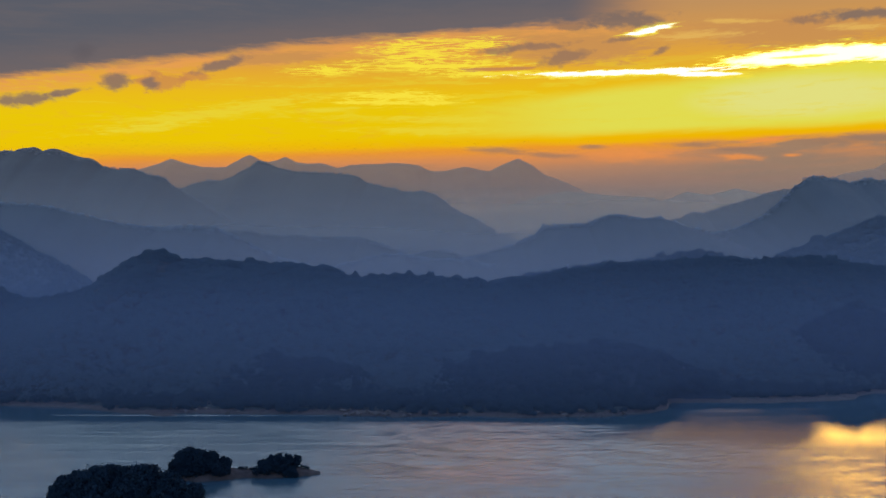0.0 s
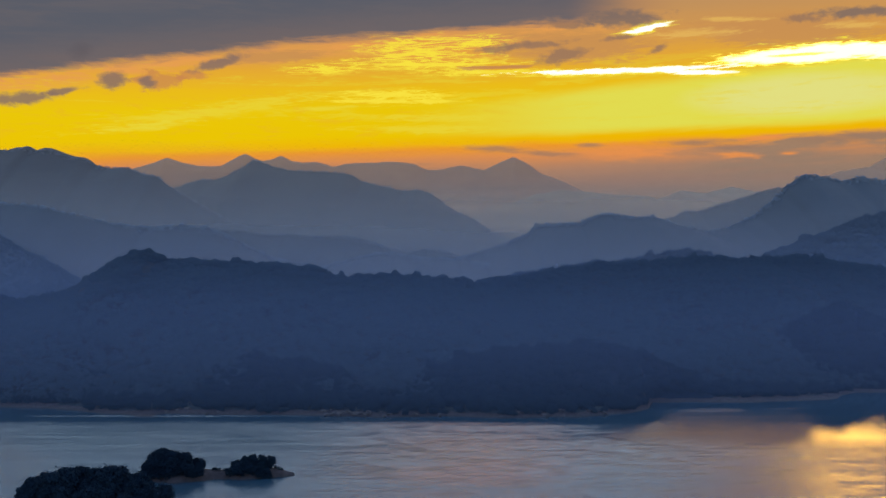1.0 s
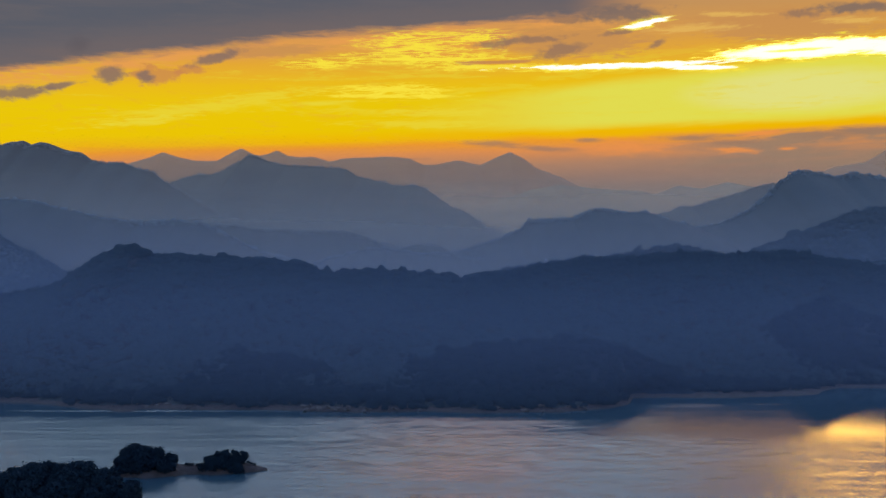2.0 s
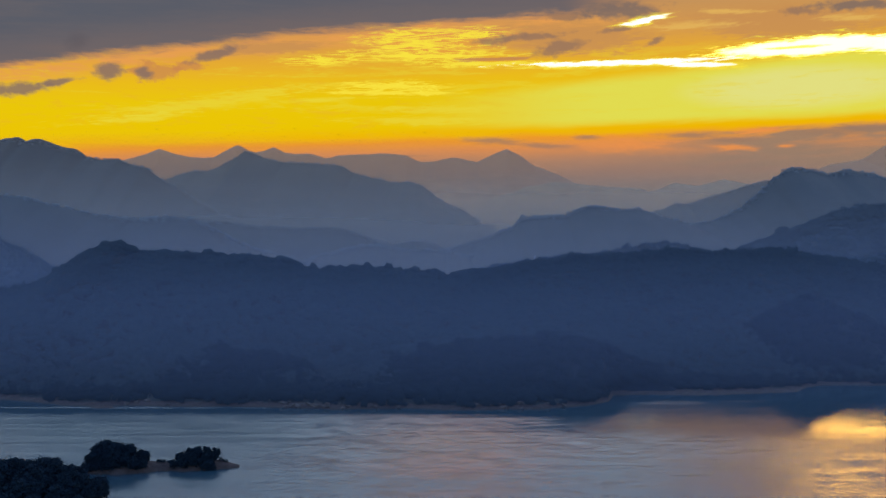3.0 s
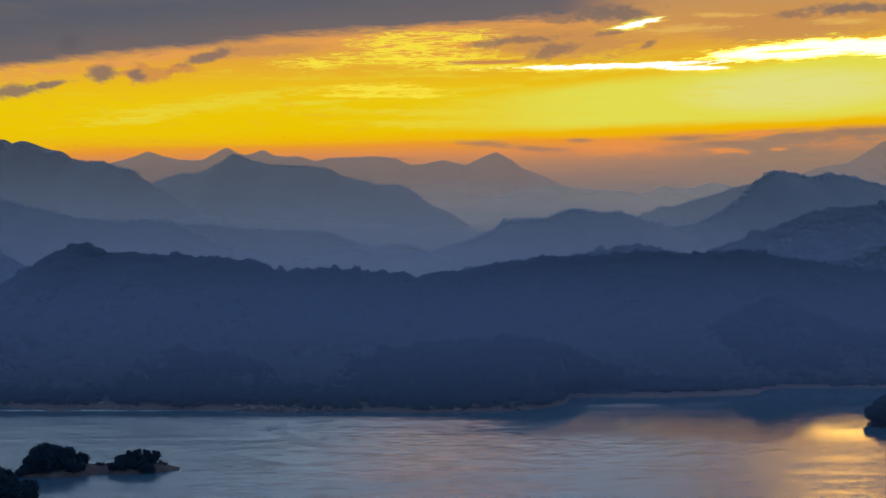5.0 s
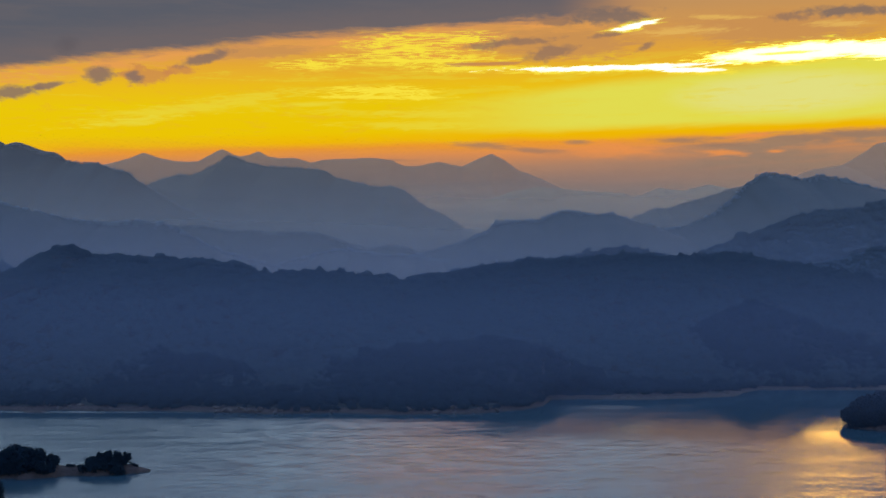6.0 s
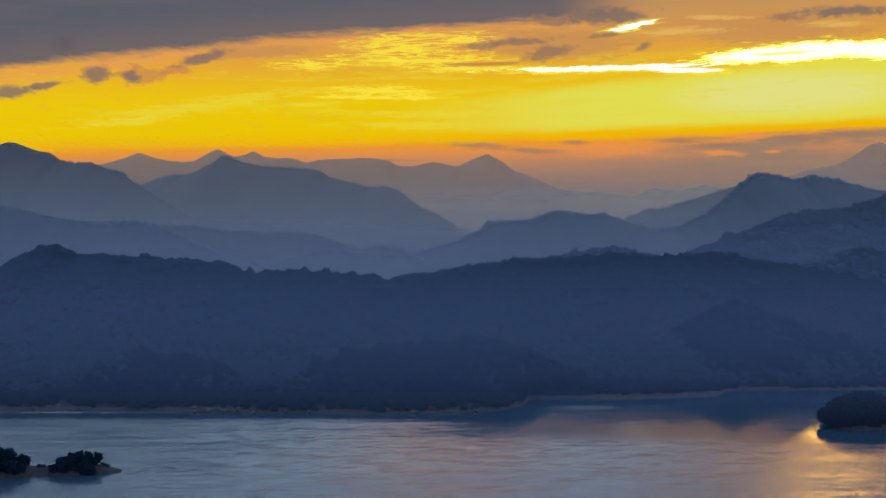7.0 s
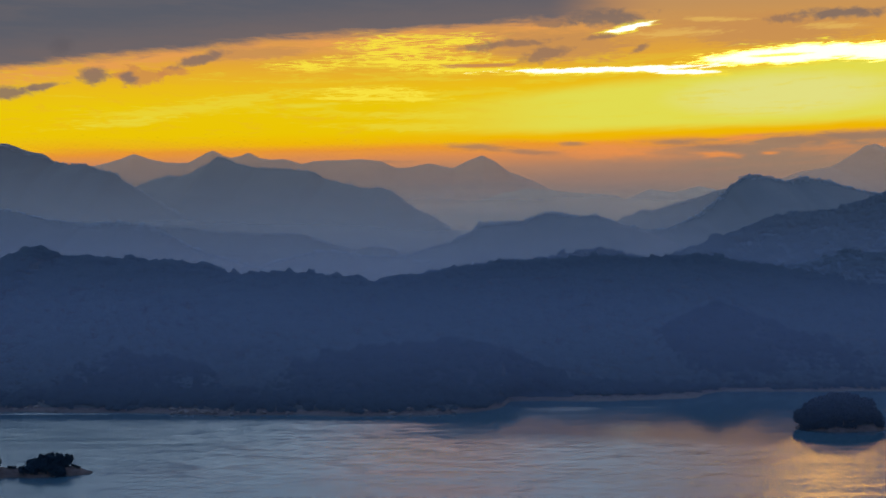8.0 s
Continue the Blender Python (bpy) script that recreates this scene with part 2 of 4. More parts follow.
def leaf_material(name, dark, light):
    m, gr, out = material(name)
    geo = gr.node("ShaderNodeNewGeometry")
    info = gr.node("ShaderNodeObjectInfo")
    f = gr.math("FRACT", gr.add(geo.outputs["Random Per Island"], info.outputs["Random"]))
    f = gr.add(gr.mul(f, 0.6), gr.mul(gr.noise(geo.outputs["Position"], 0.35, 3), 0.5))
    col = gr.mix(f, dark, light)
    d = gr.node("ShaderNodeBsdfPrincipled")
    gr.put(d.inputs["Base Color"], col)
    gr.put(d.inputs["Roughness"], 0.75)
    gr.put(d.inputs["Specular IOR Level"], 0.05)
    t = gr.node("ShaderNodeBsdfTranslucent")
    gr.put(t.inputs[0], col)
    mx = gr.node("ShaderNodeMixShader")
    gr.put(mx.inputs[0], 0.06)
    gr.put(mx.inputs[1], d.outputs[0])
    gr.put(mx.inputs[2], t.outputs[0])
    gr.put(out.inputs[0], mx.outputs[0])
    return m


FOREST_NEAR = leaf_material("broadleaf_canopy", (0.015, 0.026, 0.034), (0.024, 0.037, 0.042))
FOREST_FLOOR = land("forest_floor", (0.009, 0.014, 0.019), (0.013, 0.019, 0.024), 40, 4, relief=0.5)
# darker copy of the hill forest: the thinner haze here is in the colour
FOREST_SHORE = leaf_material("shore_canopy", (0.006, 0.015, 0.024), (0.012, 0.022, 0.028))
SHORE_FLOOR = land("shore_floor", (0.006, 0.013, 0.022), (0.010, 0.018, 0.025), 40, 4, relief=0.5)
# paler than the near canopy: haze of the distance put into the colour
FOREST_BACK = leaf_material("hazed_canopy", (0.036, 0.050, 0.060), (0.046, 0.060, 0.068))


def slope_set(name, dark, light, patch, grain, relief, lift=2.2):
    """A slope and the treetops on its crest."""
    # treetops get a lighter colour to make up for their self-shading
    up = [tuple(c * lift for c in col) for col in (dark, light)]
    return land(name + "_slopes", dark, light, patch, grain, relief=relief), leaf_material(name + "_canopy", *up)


# aerial haze put into the slope colours: paler and warmer range by range
BACK_FLOOR = land("hazed_floor", (0.040, 0.054, 0.068), (0.050, 0.064, 0.076), 60, 6, relief=0.5)
HAZED_FOREST_SET = slope_set("hazed_pine", (0.054, 0.058, 0.060), (0.064, 0.067, 0.068), 120, 12, 0.4)
HAZED_MID_SET = slope_set("scrub", (0.072, 0.067, 0.061), (0.082, 0.076, 0.066), 160, 14, 0.4)
HAZED_DARK_SET = slope_set("hazed_dark_scrub", (0.075, 0.064, 0.057), (0.084, 0.071, 0.061), 220, 20, 0.5)
HAZED_FAR_SET = slope_set("hazed_scrub", (0.092, 0.070, 0.056), (0.104, 0.078, 0.060), 260, 22, 0.5)
HAZE_WARM = land("warm_haze_slopes", (0.400, 0.190, 0.092), (0.430, 0.205, 0.098), 300, 30, relief=4.0)
HAZE_PALE = land("pale_haze_slopes", (0.330, 0.200, 0.110), (0.350, 0.215, 0.118), 300, 30, relief=4.0)
LAKE_BED = land("lake_bed_soil", (0.07, 0.06, 0.05), (0.12, 0.10, 0.08), 60, 6)
ROCK = land("shore_rock", (0.035, 0.028, 0.025), (0.085, 0.070, 0.062), 3.0, 0.5, relief=0.2)
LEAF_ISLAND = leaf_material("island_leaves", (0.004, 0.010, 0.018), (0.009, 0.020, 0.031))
STEEL = land("galvanised_steel", (0.16, 0.17, 0.19), (0.22, 0.23, 0.25), 4, 0.5, rough=0.5)
BARK = land("bark", (0.04, 0.03, 0.025), (0.08, 0.06, 0.05), 0.8, 0.1, relief=0.02)


def bank_material(name, soil_top):
    """Bare soil below the drawdown line, forest floor above it."""
    m, gr, out = material(name)
    p = place(gr)
    s = gr.node("ShaderNodeSeparateXYZ")
    gr.put(s.inputs[0], p)
    wander = gr.noise(p, 0.12, 4, 0.6)
    soil = gr.mix(gr.step(gr.noise(p, 0.5, 6, 0.7), 0.35, 0.65), (0.022, 0.016, 0.015), (0.056, 0.041, 0.038))
    strata = gr.noise(gr.vec(gr.mul(s.outputs[0], 0.05), gr.mul(s.outputs[1], 0.05), gr.mul(s.outputs[2], 3.0)), 1.0, 3)
    soil = gr.mix(gr.step(strata, 0.4, 0.6, 0.0, 0.5), soil, (0.042, 0.029, 0.028))
    wet = gr.step(s.outputs[2], 0.5, 0.12)
    soil = gr.mix(gr.mul(wet, 0.7), soil, (0.030, 0.023, 0.019))
    up = gr.step(gr.add(s.outputs[2], gr.mul(gr.add(wander, -0.5), 3.0)), soil_top, soil_top + 0.5)
    b = gr.node("ShaderNodeBsdfPrincipled")
    gr.put(b.inputs["Base Color"], gr.mix(up, soil, (0.012, 0.019, 0.020)))
    gr.put(b.inputs["Roughness"], 0.9)
    gr.put(b.inputs["Specular IOR Level"], 0.15)
    bump = gr.node("ShaderNodeBump")
    gr.put(bump.inputs["Strength"], 0.7)
    gr.put(bump.inputs["Distance"], 0.4)
    gr.put(bump.inputs["Height"], gr.noise(p, 0.8, 6, 0.65))
    gr.put(b.inputs["Normal"], bump.outputs[0])
    gr.put(out.inputs[0], b.outputs[0])
    return m


SHORE_BANK = bank_material("drawdown_bank", 1.35)
ISLAND_BANK = bank_material("island_bank", 2.6)


def water_material():
    m, gr, out = material("lake_water")
    p = place(gr)
    s = gr.node("ShaderNodeSeparateXYZ")
    gr.put(s.inputs[0], p)
    x, y = s.outputs[0], s.outputs[1]
    # gusts: long lanes of ruffled water between smoother ones
    lanes = gr.noise(gr.vec(gr.mul(x, 0.006), gr.mul(y, 0.028)), 1.0, 3, 0.5, 0.6)
    veins = gr.noise(gr.vec(gr.mul(x, 0.020), gr.mul(y, 0.16), 4.0), 1.0, 2.5, 0.5, 0.6)
    ripple = gr.noise(gr.vec(gr.mul(x, 0.22), gr.mul(y, 0.55)), 1.0, 4, 0.6)
    grain = gr.noise(gr.vec(gr.mul(x, 0.7), gr.mul(y, 0.30), 2.0), 1.0, 4, 0.65)
    chop = gr.noise(gr.vec(gr.mul(x, 1.6), gr.mul(y, 0.7), 5.0), 1.0, 3, 0.6)
    swell = gr.noise(gr.vec(gr.mul(x, 0.04), gr.mul(y, 0.16), 9.0), 1.0, 4, 0.55)
    # sheltered water below the wooded shore lies calm, but for a few cat's paws
    mottle = gr.noise(gr.vec(gr.mul(x, 0.10), gr.mul(y, 0.24), 14.0), 1.0, 5, 0.62, 0.6)
    edge_y = gr.add(y, gr.add(gr.mul(gr.add(veins, -0.5), 12.0), gr.mul(gr.add(mottle, -0.5), 22.0)))
    calm = gr.mul(gr.step(edge_y, 454.0, 480.0), gr.step(x, 118.0, 84.0))
    cove = gr.mul(gr.step(edge_y, 499.0, 510.0), gr.step(x, 95.0, 112.0))
    calm = gr.math("MAXIMUM", calm, cove)
    gusts = 0.0
    for cx, cy, rx, ry in ((130, 503.5, 21, 7.5), (168, 507, 16, 1.6), (-118, 485, 72, 2.4)):
        ex, ey = gr.mul(gr.add(x, -cx), 1 / rx), gr.mul(gr.add(y, -cy), 1 / ry)
        paw = gr.step(gr.add(gr.add(gr.mul(ex, ex), gr.mul(ey, ey)), gr.mul(gr.add(ripple, -0.5), 1.2)), 1.15, 0.55)
        calm = gr.mul(calm, gr.math("SUBTRACT", 1.0, paw))
        gusts = gr.add(gusts, gr.mul(paw, 0.5))
    smooth = gr.step(x, -60.0, 40.0, 0.95, 0.62)
    ruffle = gr.mul(gr.step(gr.add(gr.mul(lanes, 0.5), gr.mul(veins, 0.5)), 0.34, 0.64, smooth, 1.15), gr.step(calm, 0.0, 1.0, 1.0, 0.42))
    far_right = gr.mul(gr.step(y, 385.0, 425.0), gr.step(x, 90.0, 170.0))
    ruffle = gr.mul(ruffle, gr.step(far_right, 0.0, 1.0, 1.0, 0.85))
    for cx, cy, rx, ry, more in ((213, 438, 14, 17, -0.3), (14, 356, 62, 24, -0.28)):
        ex, ey = gr.mul(gr.add(x, -cx), 1 / rx), gr.mul(gr.add(y, -cy), 1 / ry)
        spread = gr.add(gr.add(gr.mul(ex, ex), gr.mul(ey, ey)), gr.mul(gr.add(veins, -0.5), 3.0))
        gusts = gr.add(gusts, gr.step(spread, 1.1, 0.1, 0.0, more))
    ruffle = gr.math("MAXIMUM", gr.add(ruffle, gusts), 0.45)
    height = gr.add(gr.add(gr.mul(swell, 0.22), gr.mul(ripple, 0.10)), gr.add(gr.mul(grain, 0.6), gr.mul(chop, 0.35)))
    lee = gr.mul(gr.step(gr.add(y, gr.mul(gr.add(veins, -0.5), 60.0)), 385.0, 432.0), gr.step(x, 20.0, 90.0))
    bump = gr.node("ShaderNodeBump")
    gr.put(bump.inputs["Strength"], gr.mul(ruffle, gr.step(lee, 0.0, 1.0, 0.45, 0.14)))
    gr.put(bump.inputs["Distance"], 0.5)
    gr.put(bump.inputs["Height"], height)
    b = gr.node("ShaderNodeBsdfPrincipled")
    gr.put(b.inputs["Base Color"], (0.020, 0.045, 0.060))
    gr.put(b.inputs["Roughness"], gr.mul(ruffle, gr.step(lee, 0.0, 1.0, 0.15, 0.095)))
    gr.put(b.inputs["IOR"], 1.333)
    # wind from the far shore: the near faces of the ripples are the ones that show, more so where it blows harder
    flecks = gr.add(gr.mul(gr.add(mottle, -0.5), gr.step(x, -80.0, 10.0, 0.03, 0.24)), gr.mul(gr.add(veins, -0.5), 0.09))
    gusty = gr.mul(gr.step(x, -70.0, 30.0, 0.021, 0.049), gr.add(gr.mul(ruffle, 0.5), 0.5))
    tip = gr.add(gusty, gr.mul(flecks, ruffle))
    tip = gr.math("MAXIMUM", gr.add(gr.mul(tip, gr.math("SUBTRACT", 1.0, lee)), gr.mul(lee, gr.add(gr.mul(flecks, 0.10), 0.030))), 0.003)
    tip = gr.mul(tip, gr.step(calm, 0.0, 1.0, 1.0, 0.15))
    lean = gr.node("ShaderNodeVectorMath")
    lean.operation = "SUBTRACT"
    gr.put(lean.inputs[0], bump.outputs[0])
    gr.put(lean.inputs[1], gr.vec(0.0, tip))
    face = gr.node("ShaderNodeVectorMath")
    face.operation = "NORMALIZE"
    gr.put(face.inputs[0], lean.outputs[0])
    gr.put(b.inputs["Normal"], face.outputs[0])
    gr.put(out.inputs[0], b.outputs[0])
    return m


WATER = water_material()


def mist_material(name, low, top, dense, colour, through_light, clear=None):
    """See-through haze with its dusk tint put into the colour: thickest below, thinning out upwards; it scatters the
    light of the sky.
    """
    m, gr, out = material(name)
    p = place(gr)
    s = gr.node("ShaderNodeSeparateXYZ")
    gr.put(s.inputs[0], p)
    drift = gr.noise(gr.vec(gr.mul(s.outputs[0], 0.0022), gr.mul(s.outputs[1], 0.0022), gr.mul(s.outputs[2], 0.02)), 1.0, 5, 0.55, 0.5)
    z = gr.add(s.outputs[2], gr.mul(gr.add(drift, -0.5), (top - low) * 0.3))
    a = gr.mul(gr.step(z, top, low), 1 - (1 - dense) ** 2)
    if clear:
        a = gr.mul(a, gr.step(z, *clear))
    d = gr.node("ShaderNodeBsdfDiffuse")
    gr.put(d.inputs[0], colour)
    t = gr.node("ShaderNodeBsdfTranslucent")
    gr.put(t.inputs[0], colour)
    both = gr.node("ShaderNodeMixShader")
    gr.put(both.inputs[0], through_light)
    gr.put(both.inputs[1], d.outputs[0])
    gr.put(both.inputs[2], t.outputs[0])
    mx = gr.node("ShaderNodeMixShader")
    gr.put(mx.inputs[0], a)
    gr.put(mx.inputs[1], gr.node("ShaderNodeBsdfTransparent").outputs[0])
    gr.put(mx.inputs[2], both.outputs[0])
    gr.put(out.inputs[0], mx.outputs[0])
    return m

# ---- building blocks ----
def lattice(ix, iy, seed):
    """A repeatable random number for each lattice point."""
    h = (ix.astype(np.int64) * 374761393 + iy.astype(np.int64) * 668265263 + seed * 974711) & 0xFFFFFFFF
    h = ((h ^ (h >> 13)) * 1274126177) & 0xFFFFFFFF
    return ((h ^ (h >> 16)) & 0xFFFF) / 65535.0


def value_noise(x, y, seed):
    ix, iy = np.floor(x), np.floor(y)
    fx, fy = x - ix, y - iy
    fx, fy = fx * fx * (3 - 2 * fx), fy * fy * (3 - 2 * fy)
    a, b = lattice(ix, iy, seed), lattice(ix + 1, iy, seed)
    c, d = lattice(ix, iy + 1, seed), lattice(ix + 1, iy + 1, seed)
    return (a + (b - a) * fx) * (1 - fy) + (c + (d - c) * fx) * fy - 0.5


def fbm(x, y, octaves, seed):
    total, gain = 0.0, 1.0
    for k in range(octaves):
        total = total + gain * value_noise(x * 2 ** k + 17.3 * k, y * 2 ** k - 9.1 * k, seed + k)
        gain *= 0.5
    return total


def mesh_of(name, verts, faces, smooth=True):
    me = bpy.data.meshes.new(name)
    me.from_pydata(np.asarray(verts).reshape(-1, 3).tolist() if not isinstance(verts, list) else verts, [], faces if isinstance(faces, list) else faces.tolist())
    if smooth:
        me.polygons.foreach_set("use_smooth", np.ones(len(me.polygons), dtype=bool))
    me.update()
    return me


def part(name, me, mat, parent=None, label=""):
    """Links a mesh as one object, under a thing or on its own."""
    if isinstance(me, bmesh.types.BMesh):
        bm, me = me, bpy.data.meshes.new(name)
        bm.to_mesh(me)
        bm.free()
    if not me.materials:
        me.materials.append(mat)
    ob = new(name, me)
    ob.parent = parent
    return tagged(ob, label)


def grid_faces(nx, ny):
    i = np.arange(nx * ny).reshape(ny, nx)
    return np.stack([i[:-1, :-1], i[:-1, 1:], i[1:, 1:], i[1:, :-1]], -1).reshape(-1, 4)


def pairs(text):
    return np.array([[float(v) for v in p.split(",")] for p in text.split()])


SHORE = pairs("-900,545 -420,530 -221,516 -182,509 -150,493 -138,489 -120,492 -99,488.5 -75,489.5 -52,485.5 -25,481 8,482.5 38,478.5 67,482 "
              "92,493 103,506 109,528 125,530.5 141,529 170,531.5 195,536 206,541 214,556 226,567 320,569 420,560 560,535 900,520")


def shore_line(x):
    return np.interp(x, SHORE[:, 0], SHORE[:, 1]) + 1.6 * fbm(x / 9.0, x * 0, 4, 77) + 2.5 * fbm(x / 38.0, x * 0, 2, 78)


class Hill:
    """A long hill: a ridge line, given as x,height knots, with slopes to the front and the back."""

    def __init__(self, ridge, y, front, back, seed, crest=0.0, spur=0.35, bumps=(0.0, 1.0), lean=0.0, leafy=0.0, folds=4):
        k = pairs(ridge)
        self.kx, self.kz = k[:, 0], k[:, 1] - crest
        self.y, self.front, self.back, self.seed, self.spur, self.bumps, self.lean = y, front, back, seed, spur, bumps, lean
        self.leafy, self.folds = leafy, folds
        self.x0, self.x1 = self.kx[0], self.kx[-1]

    def ridge(self, x):
        w = (self.x1 - self.x0) / 400
        z = sum(np.interp(x + d * w, self.kx, self.kz) for d in (-1, -0.5, 0, 0.5, 1)) / 5
        return z

    def line(self, x):
        return self.y + self.lean * (x - self.x0)

    def height(self, x, y):
        z = self.ridge(x)
        ends = np.clip(np.minimum(x - self.x0, self.x1 - x) / (0.05 * (self.x1 - self.x0)), 0, 1)
        d = y - self.line(x) + self.front * 0.10 * fbm(x / self.front * 1.5, y / self.front * 0.4, 2, self.seed)
        d = d * np.clip(np.abs(d) / (0.03 * self.front), 0, 1)
        s = np.where(d < 0, -d / self.front, d / self.back)
        s = np.clip(s, 0, 1.2)
        body = 1 - s ** 1.2
        size = self.front * 0.55
        spurs = 1 - 2 * np.abs(fbm(x / size, y / (size * 2.6), self.folds, self.seed + 9)) - 0.55
        rough = fbm(x / (self.front * 0.12), y / (self.front * 0.12), 3, self.seed + 21)
        z = z * (body + 1.1 * self.spur * s * np.clip(1 - s, 0, 1) * (spurs + 0.25 * rough))
        z = z * (0.85 + 0.15 * ends) - 4.0 * np.clip(s, 0, 1)
        amp, size = self.bumps
        z = z + amp * np.clip(1 - s * 9, 0, 1) * fbm(x / size, y / size * 0.5, 4, self.seed + 40)
        if self.leafy:
            z = z + self.leafy * (fbm(x / 7.5, y / 9.0, 3, self.seed + 31) + 1.6 * fbm(x / 38.0, y / 60.0, 2, self.seed + 32) * np.clip(s * 8, 0, 1))
        return np.minimum(z, (y - shore_line(x)) * 0.7 - 3.5)

    def mesh(self, nx, ny):
        x = np.linspace(self.x0, self.x1, nx)
        u = np.linspace(-1, 1, ny)
        u = np.sign(u) * np.abs(u) ** 1.35
        gx, gu = np.meshgrid(x, u)
        gy = self.line(gx) + np.where(gu < 0, gu * self.front, gu * self.back)
        gz = self.height(gx, gy)
        return mesh_of("slope", np.stack([gx, gy, gz], -1), grid_faces(nx, ny))


def ball(level, lumpy, seed, flat=0.85):
    """Points and triangles of a lumpy crown."""
    bm = bmesh.new()
    bmesh.ops.create_icosphere(bm, subdivisions=level, radius=1.0)
    v = np.array([p.co[:] for p in bm.verts])
    f = np.array([[p.index for p in t.verts] for t in bm.faces])
    bm.free()
    r = 1 + lumpy * (fbm(v[:, 0] * 1.7 + seed * 3.1, v[:, 1] * 1.7 + v[:, 2] * 1.3, 3, seed))
    v = v * r[:, None]
    v[:, 2] *= flat
    return v, f


def triangles(name, verts, normals):
    """A mesh of loose triangles that are shaded by the given normals, as soft foliage is."""
    n = len(verts)
    me = bpy.data.meshes.new(name)
    me.vertices.add(n)
    me.vertices.foreach_set("co", verts.astype(np.float32).ravel())
    me.loops.add(n)
    me.loops.foreach_set("vertex_index", np.arange(n, dtype=np.int32))
    me.polygons.add(n // 3)
    me.polygons.foreach_set("loop_start", np.arange(0, n, 3, dtype=np.int32))
    me.polygons.foreach_set("use_smooth", np.ones(n // 3, dtype=bool))
    me.update(calc_edges=True)
    me.normals_split_custom_set_from_vertices((normals / np.linalg.norm(normals, axis=1)[:, None]).tolist())
    return me


def crowns(name, places, sizes, count, seed, tall=0.8, leaf=0.32):
    """One mesh of many tree crowns, each a loose shell of leaf sprays."""
    rng = np.random.default_rng(seed)
    kinds = []
    for i in range(14):
        d = rng.normal(size=(count, 3)) + (0, -0.25, 0.45)
        d /= np.linalg.norm(d, axis=1)[:, None]
        lump = 1 + 0.9 * fbm(d[:, 0] * 1.6 + i * 5.3, d[:, 1] * 1.6 + d[:, 2] * 1.9, 2, seed + i)
        c = d * (lump * rng.uniform(0.72, 1.04, count))[:, None]
        nrm = 0.4 * d + (0, -0.75, 0.5) + 0.45 * rng.normal(size=(count, 3))
        nrm[:, 1] = -np.abs(nrm[:, 1]) - 0.25
        nrm /= np.linalg.norm(nrm, axis=1)[:, None]
        a = np.cross(nrm, rng.normal(size=(count, 3)))
        a /= np.linalg.norm(a, axis=1)[:, None]
        b = np.cross(nrm, a)
        s = (rng.uniform(0.7, 1.3, count) * leaf)[:, None]
        soft = d * 0.22 + (0, -0.55, 0.75)
        kinds.append((np.stack([c - a * s - b * s * 0.6, c + a * s - b * s * 0.5, c + b * s], 1).reshape(-1, 3), np.repeat(soft, 3, 0)))
    verts, normals = [], []
    pick = rng.integers(0, len(kinds), len(places))
    for k, (v, soft) in enumerate(kinds):
        idx = np.nonzero(pick == k)[0]
        z = np.repeat(v[None, :, 2], len(idx), 0) * (tall * rng.uniform(0.75, 1.3, len(idx)))[:, None]
        x = v[None, :, 0] * rng.uniform(0.85, 1.25, len(idx))[:, None]
        y = np.repeat(v[None, :, 1], len(idx), 0)
        verts.append((np.stack([x, y, z], -1) * sizes[idx][:, None, None] + places[idx][:, None, :]).reshape(-1, 3))
        normals.append(np.tile(soft, (len(idx), 1)))
    return triangles(name, np.concatenate(verts), np.concatenate(normals))


def wood(hill, spacing, size, near, far, seed, thin=False, floor=2.5):
    """Crowns all over a hill's slope between two lines, near and far, in metres from the ridge; thin: fewer further down."""
    rng = np.random.default_rng(seed)
    xs = np.arange(hill.x0, hill.x1, spacing)
    ys = np.arange(near, far, spacing)
    gx, gy = [a.ravel() for a in np.meshgrid(xs, ys)]
    gx = gx + rng.uniform(-0.6, 0.6, len(gx)) * spacing
    gy = gy + rng.uniform(-0.6, 0.6, len(gy)) * spacing + hill.line(gx)
    gz = hill.height(gx, gy)
    keep = (gz > floor) & (gy > shore_line(gx) + 6)
    if thin:
        keep &= rng.random(len(gx)) > np.clip((hill.line(gx) - gy) / -near, 0, 1) ** 0.6
    gx, gy, gz = gx[keep], gy[keep], gz[keep]
    r = size * rng.uniform(0.6, 1.25, len(gx)) * (1 + 0.35 * fbm(gx / 40, gy / 40, 2, seed))
    r = r * np.where(rng.random(len(gx)) < 0.09, 1.6, 1.0)
    sink = np.interp(hill.line(gx) - gy, (8, 45), (0.45, -0.10))
    return np.stack([gx, gy, gz + r * sink], -1), r


def hill_thing(name, hill, label, ground_mat, nx, ny, category="hill", trees=None, tree_mat=None, canopy="dense dark treetops"):
    root = tagged(new(name), label, category)
    part("slope", hill.mesh(nx, ny), ground_mat, root)
    for i, spec in enumerate(trees or ()):
        spacing, size, near, far, level = spec
        p, r = wood(hill, spacing, size, near, far, hill.seed * 10 + i, category != "hill")
        tagged(part("canopy", crowns("canopy", p, r, level, hill.seed + i), tree_mat, root, canopy), kind="stuff")
    return root


# ---- ground, lake and shore ----
me = mesh_of("ground", [(-9000, -3000, -6), (9000, -3000, -6), (9000, 12000, -6), (-9000, 12000, -6)], [(0, 1, 2, 3)])
tagged(part("ground", me, LAKE_BED), "brown lake bed and valley floor under everything", "ground", kind="structure")
